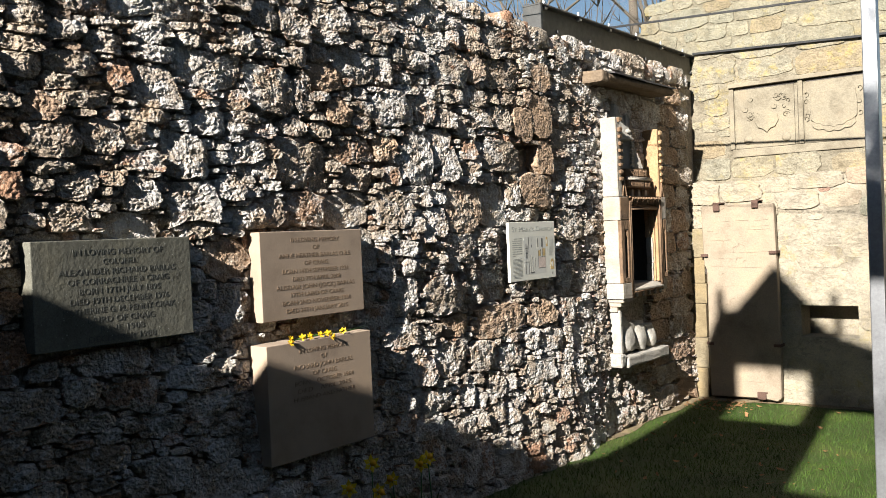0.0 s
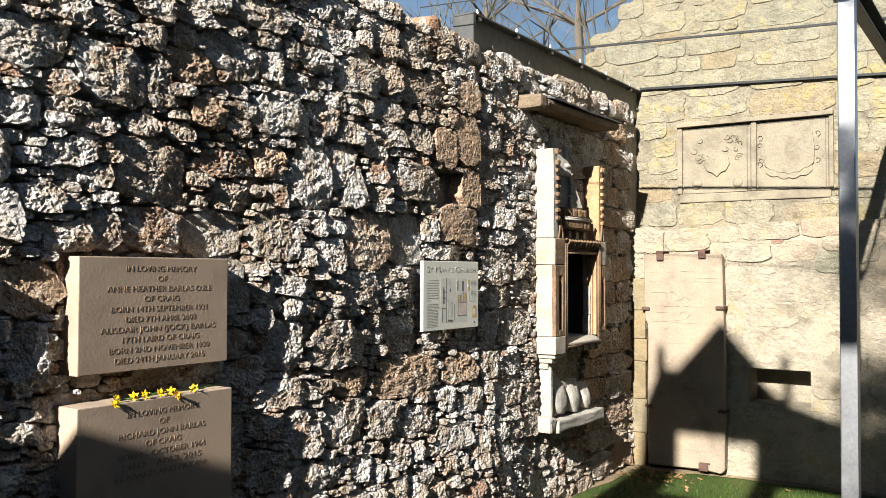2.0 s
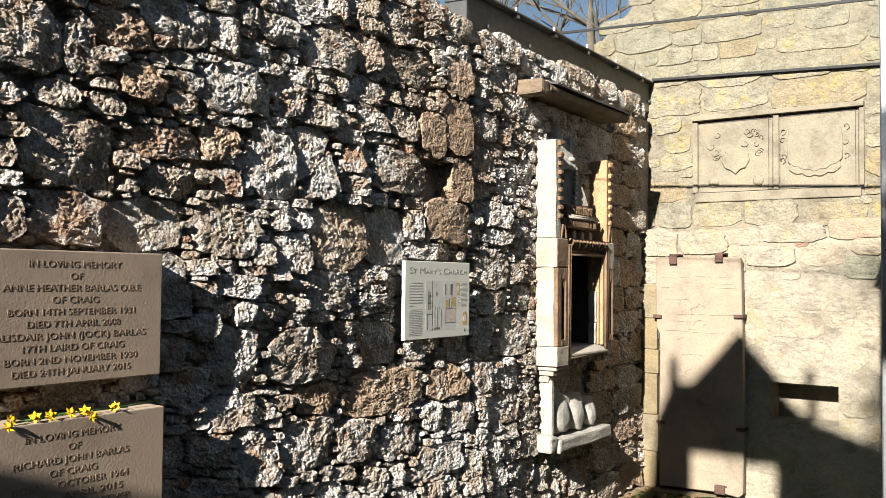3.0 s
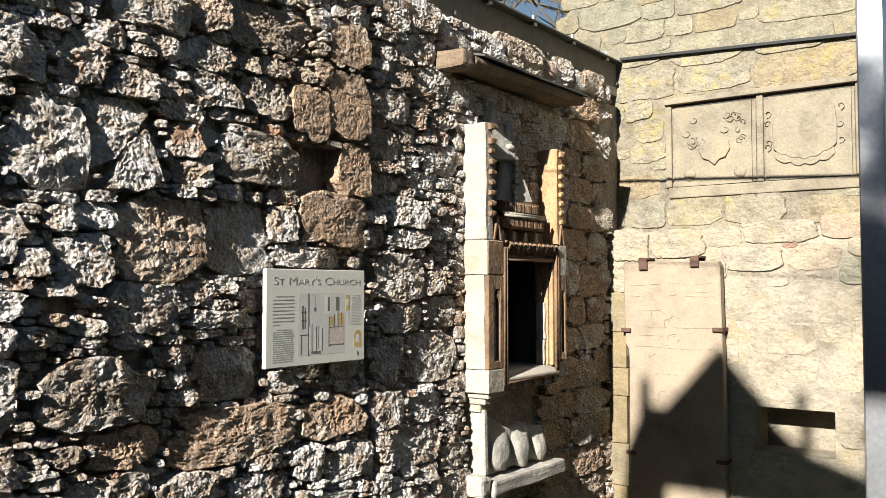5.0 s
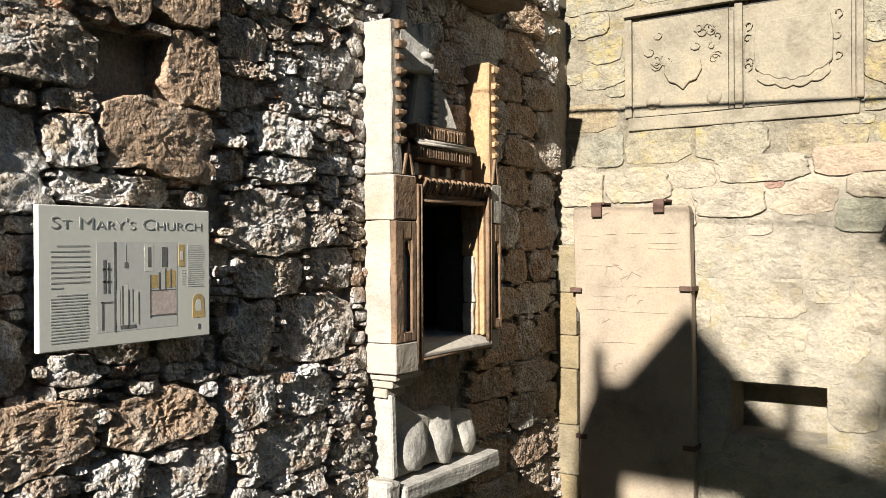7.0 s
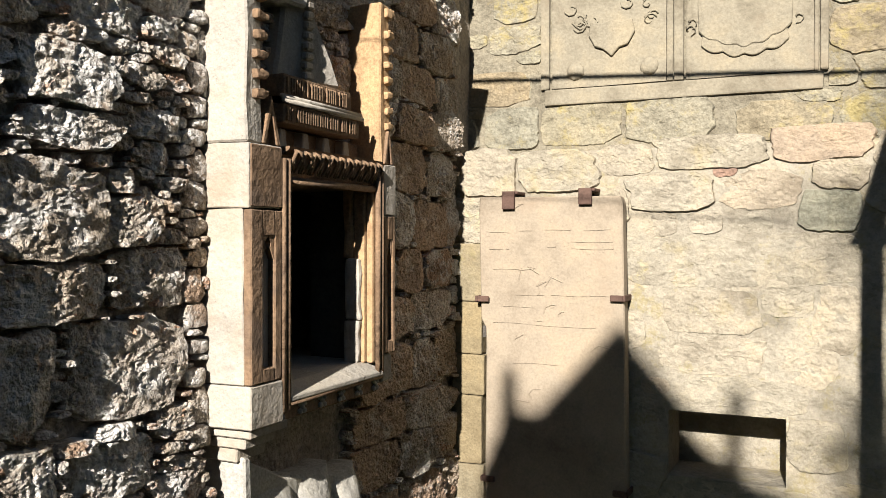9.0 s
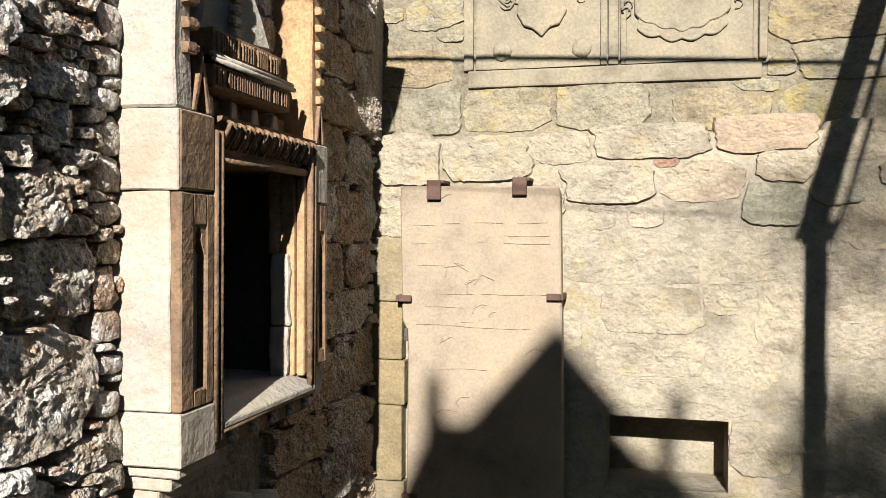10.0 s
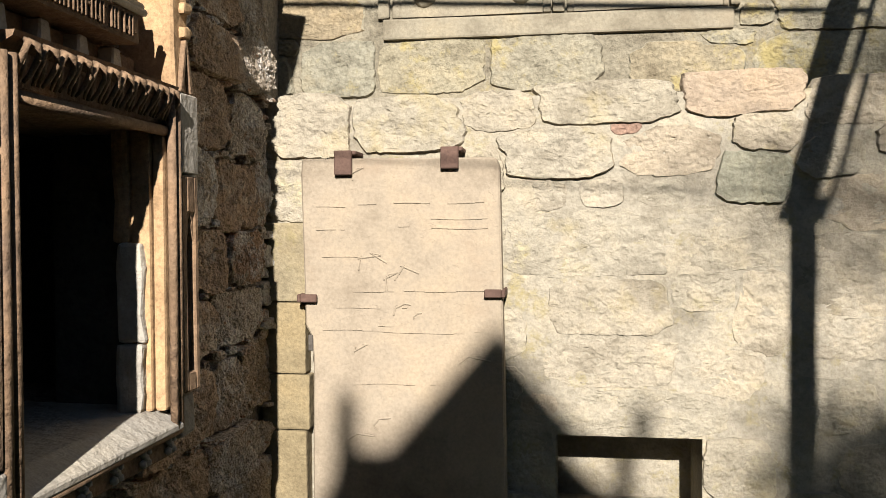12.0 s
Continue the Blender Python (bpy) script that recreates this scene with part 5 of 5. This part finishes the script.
def make_daffodil(x, y, h, tilt, turn, leaves):
    z = ground_height(x, y)
    th = empty("daffodil", (x, y, z), "yellow daffodil in bloom at the foot of the wall", "flower", "daffodils by the wall")
    rng = random.Random(int(y * 100))
    lean = Vector((rng.uniform(-0.03, 0.05), rng.uniform(-0.04, 0.04), 0))
    tip = Vector((x, y, z + h)) + lean
    bm = bmesh.new()
    tube(bm, [(x, y, z - 0.01), Vector((x, y, z + h * 0.5)) + lean * 0.4, tip], [0.004, 0.0035, 0.003], 6)
    under(part("stem", bm, LEAF, None, "", True), th)
    bp, bt = bmesh.new(), bmesh.new()
    m = Matrix.Translation(tip) @ pose(0, 0, 0, 0, 0, turn) @ pose(0, 0, 0, 0, tilt, 0)
    flower_head(bp, bt, m, 1.35)
    under(part("petals", bp, PETAL), th)
    under(part("trumpet", bt, TRUMPET, None, "", True), th)
    for k in range(leaves):
        a = rng.uniform(0, math.tau)
        l = rng.uniform(0.2, 0.34)
        bm = bmesh.new()
        d, e = Vector((math.cos(a), math.sin(a), 0)), Vector((-math.sin(a), math.cos(a), 0)) * 0.006
        prev = None
        for i in range(6):
            f = i / 5
            c = Vector((x, y, z - 0.01)) + d * (0.015 + 0.1 * f * f) + Vector((0, 0, l * (f - 0.18 * f * f)))
            pair = [bm.verts.new(c - e * (1.02 - f * f)), bm.verts.new(c + e * (1.02 - f * f) + d * 0.001)]
            if prev:
                bm.faces.new((prev[0], prev[1], pair[1], pair[0]))
            prev = pair
        under(part("leaf", bm, LEAF, None, "", True), th)


def make_flowers():
    for x, y, h, tilt, turn, n in ((-3.1, 3.55, 0.42, 70, -30, 5), (-3.1, 3.92, 0.36, 75, -60, 5), (-3.08, 4.0, 0.38, 60, -20, 4), (-3.08, 3.36, 0.33, 70, -40, 4), (-3.06, 3.55, 0.28, 80, -10, 4), (-3.12, 3.75, 0.3, 60, -80, 3)):
        make_daffodil(x, y, h, tilt, turn, n)
    th = empty("daffodil_spray", (-3.2, 3.3, 1.25), "cut yellow daffodils laid along the memorial's top edge", "flowers")
    rng = random.Random(4)
    bm = bmesh.new()
    tube(bm, [(-3.2, 3.12, 1.256), (-3.21, 3.35, 1.262), (-3.22, 3.5, 1.258), (-3.21, 3.64, 1.268)], [0.003] * 4, 5)
    tube(bm, [(-3.19, 3.1, 1.258), (-3.2, 3.3, 1.266), (-3.19, 3.52, 1.262)], [0.003] * 3, 5)
    under(part("stems", bm, LEAF, None, "", True), th)
    for k, y in enumerate((3.1, 3.115, 3.19, 3.24, 3.31, 3.36, 3.47, 3.38)):
        bp, bt = bmesh.new(), bmesh.new()
        over = 0.012 if k in (0, 7) else 0.0
        m = Matrix.Translation((-3.192 + over, y, 1.266 - over * 1.4)) @ pose(0, 0, 0, rng.uniform(-50, 50), rng.uniform(40, 90), rng.uniform(-60, 30))
        flower_head(bp, bt, m, 0.62)
        head = under(part("petals", bp, PETAL), th)
        under(part("trumpet", bt, TRUMPET, None, "", True), th)


# ---- beyond the walls ----
def make_tree(x, y, height, seed, label):
    rng = random.Random(seed)
    th = empty("bare_tree", (x, y, ground_height(x, y)), label, "tree", "bare trees beyond the wall")
    trunk, limbs = bmesh.new(), bmesh.new()
    base = Vector((x, y, ground_height(x, y) - 0.1))
    top = base + Vector((rng.uniform(-0.5, 0.5), rng.uniform(-0.5, 0.5), height * 0.8))
    pts = [base.lerp(top, k / 8) + Vector((rng.uniform(-0.12, 0.12), rng.uniform(-0.12, 0.12), 0)) * (k > 0) for k in range(9)]
    rad = [height * 0.018 * (1 - 0.75 * k / 8) for k in range(9)]
    tube(trunk, pts, rad, 8)

    def branch(p, d, length, r, depth):
        pts, q = [p], p
        for k in range(4):
            d = (d + Vector((rng.uniform(-0.25, 0.25), rng.uniform(-0.25, 0.25), rng.uniform(-0.05, 0.22)))).normalized()
            q = q + d * length / 4
            pts.append(q)
        tube(limbs, pts, [r * (1 - 0.2 * k) for k in range(5)], 5 if depth > 1 else 3)
        if depth:
            for k in range(2 + (depth > 1) + rng.randint(0, 2)):
                i = rng.randint(1, 4)
                branch(pts[i], (d + Vector((rng.uniform(-1, 1), rng.uniform(-1, 1), rng.uniform(-0.2, 0.6)))).normalized(), length * rng.uniform(0.45, 0.7), r * 0.5, depth - 1)
    for k in range(12):
        i = rng.randint(3, 8)
        a = rng.uniform(0, math.tau)
        branch(pts[i], Vector((math.cos(a), math.sin(a), rng.uniform(0.3, 0.9))).normalized(), height * rng.uniform(0.2, 0.34), rad[i] * 0.55, 3)
    under(part("trunk", trunk, BARK, None, "", True), th)
    under(part("crown", limbs, BARK, None, "", True), th)


def make_ruin():
    """The roofless gable and bellcote behind the walk, which shade the corner."""
    pts = [(-6.0, 0.0), (-6.0, 3.38), (-2.7, 3.38), (-2.5, 3.56), (-2.4, 3.68), (-2.2, 3.8), (-2.0, 4.0), (-1.8, 5.9), (-1.69, 6.15), (-1.685, 6.4), (-1.625, 6.4), (-1.62, 6.2), (-1.51, 6.2), (-1.13, 6.64),
           (-0.75, 6.22), (-0.645, 6.15), (-0.64, 6.42), (-0.59, 6.42), (-0.585, 6.02), (-0.2, 5.9), (0.0, 5.82), (0.3, 5.92), (0.3, 0.0)]
    cut = (-1.51, -0.86, 4.9, 5.69)
    wall = extrude(pts, "y", -1.6, -1.5)
    ob = part("ruined_gable", wall, DARKRUBBLE)
    tagged(ob, "ruined church gable with an open bellcote", "ruin", kind="structure")
    both = add_box(box(cut[0], cut[1], -2.2, -1.2, cut[2], cut[3]), -0.66, 0.2, -2.2, -1.2, 3.9, 5.3)
    hole = part("cutter", both, None)
    mod = ob.modifiers.new("opening", "BOOLEAN")
    mod.object, mod.operation, mod.solver = hole, "DIFFERENCE", "EXACT"
    bpy.context.view_layer.update()
    done = bpy.data.meshes.new_from_object(ob.evaluated_get(bpy.context.evaluated_depsgraph_get()))
    ob.modifiers.clear()
    ob.data = done
    bpy.data.objects.remove(hole)


def make_sky_block_walls():
    """Plain unseen walls, added to close the roofless place behind and beside the walk and block sky light."""
    ob = part("sky_block_wall_right", worn(box(3.2, 3.8, -1.5, 8.69, -0.3, 5.2, 0.0), 0.03, 2, 4), DARKRUBBLE)
    tagged(ob, "plain dark rubble side wall, unseen, added to block sky light", "wall", kind="structure")
    ob = part("sky_block_wall_back", box(0.3, 3.8, -1.9, -1.6, -0.3, 5.9), DARKRUBBLE)
    tagged(ob, "plain dark rubble back wall, unseen, added to block sky light", "wall", kind="structure")


def make_shade_tree():
    rng = random.Random(17)
    th = empty("leafy_tree", (1.9, -4.2, 0.0), "dark evergreen tree behind the ruined gable", "tree")
    bm = bmesh.new()
    tube(bm, [(1.9, -4.2, -0.1), (1.85, -4.2, 3.0), (1.7, -4.25, 6.0), (1.5, -4.2, 9.0)], [0.22, 0.18, 0.12, 0.04], 8)
    under(part("trunk", bm, BARK, None, "", True), th)
    limbs, vs, fs = bmesh.new(), [], []
    for k in range(56):
        a = rng.uniform(0, math.tau)
        z = rng.uniform(5.6, 9.3)
        r = rng.uniform(0.15, 1.1)
        c = Vector((1.4 + math.cos(a) * r, -4.2 + math.sin(a) * r, z + rng.uniform(-0.2, 0.4)))
        tube(limbs, [(1.72, -4.2, z - 0.4), (c.x * 0.6 + 0.68, c.y * 0.6 - 1.7, z), c], [0.04, 0.025, 0.008], 4)
        for i in range(150):
            q = c + Vector((rng.gauss(0, 0.22), rng.gauss(0, 0.22), rng.gauss(0, 0.16)))
            m = pose(q.x, q.y, q.z, rng.uniform(0, 360), rng.uniform(0, 360), rng.uniform(0, 360))
            n = len(vs)
            vs += [tuple(m @ Vector(p)) for p in ((-0.04, 0, 0), (0, 0.022, 0.005), (0.05, 0, 0), (0, -0.022, 0.005))]
            fs.append((n, n + 1, n + 2, n + 3))
    for k in range(12):                                      # a low bough reaching over the gable
        c = Vector((rng.uniform(0.3, 0.95), -4.2 + rng.uniform(-0.4, 0.4), rng.uniform(6.95, 7.75)))
        tube(limbs, [(1.75, -4.2, 6.4), (c.x * 0.5 + 0.85, -4.2, c.z - 0.25), c], [0.04, 0.02, 0.006], 4)
        for i in range(110):
            q = c + Vector((rng.gauss(0, 0.13), rng.gauss(0, 0.2), rng.gauss(0, 0.1)))
            m = pose(q.x, q.y, q.z, rng.uniform(0, 360), rng.uniform(0, 360), rng.uniform(0, 360))
            n = len(vs)
            vs += [tuple(m @ Vector(p)) for p in ((-0.04, 0, 0), (0, 0.022, 0.005), (0.05, 0, 0), (0, -0.022, 0.005))]
            fs.append((n, n + 1, n + 2, n + 3))
    under(part("branch_frame", limbs, BARK, None, "", True), th)
    mesh = bpy.data.meshes.new("crown")
    mesh.from_pydata(vs, [], fs)
    under(link("crown", mesh, NEEDLE), th)


make_ground()
make_soil()
make_shade_tree()
make_sky_block_walls()
wall_left = build_wall_left()
wall_low, wall_up = build_wall_end()
make_ruin()
make_canopy()
make_shrine()
make_lintel()
make_corbel()
make_panels()
make_slab()
make_clamps()
make_quoins()
make_memorials()
make_sign()
make_flowers()
make_tree(-10.8, 23.6, 15.0, 1, "tall bare grey tree beyond the wall")
make_tree(-15.0, 24.0, 14.0, 2, "bare spreading tree beyond the wall")
make_tree(-8.5, 31.0, 18.0, 3, "far bare tree with thin twigs")
make_litter()
make_blades()
fill_wall_left(wall_left)
fill_wall_end(wall_low, wall_up)
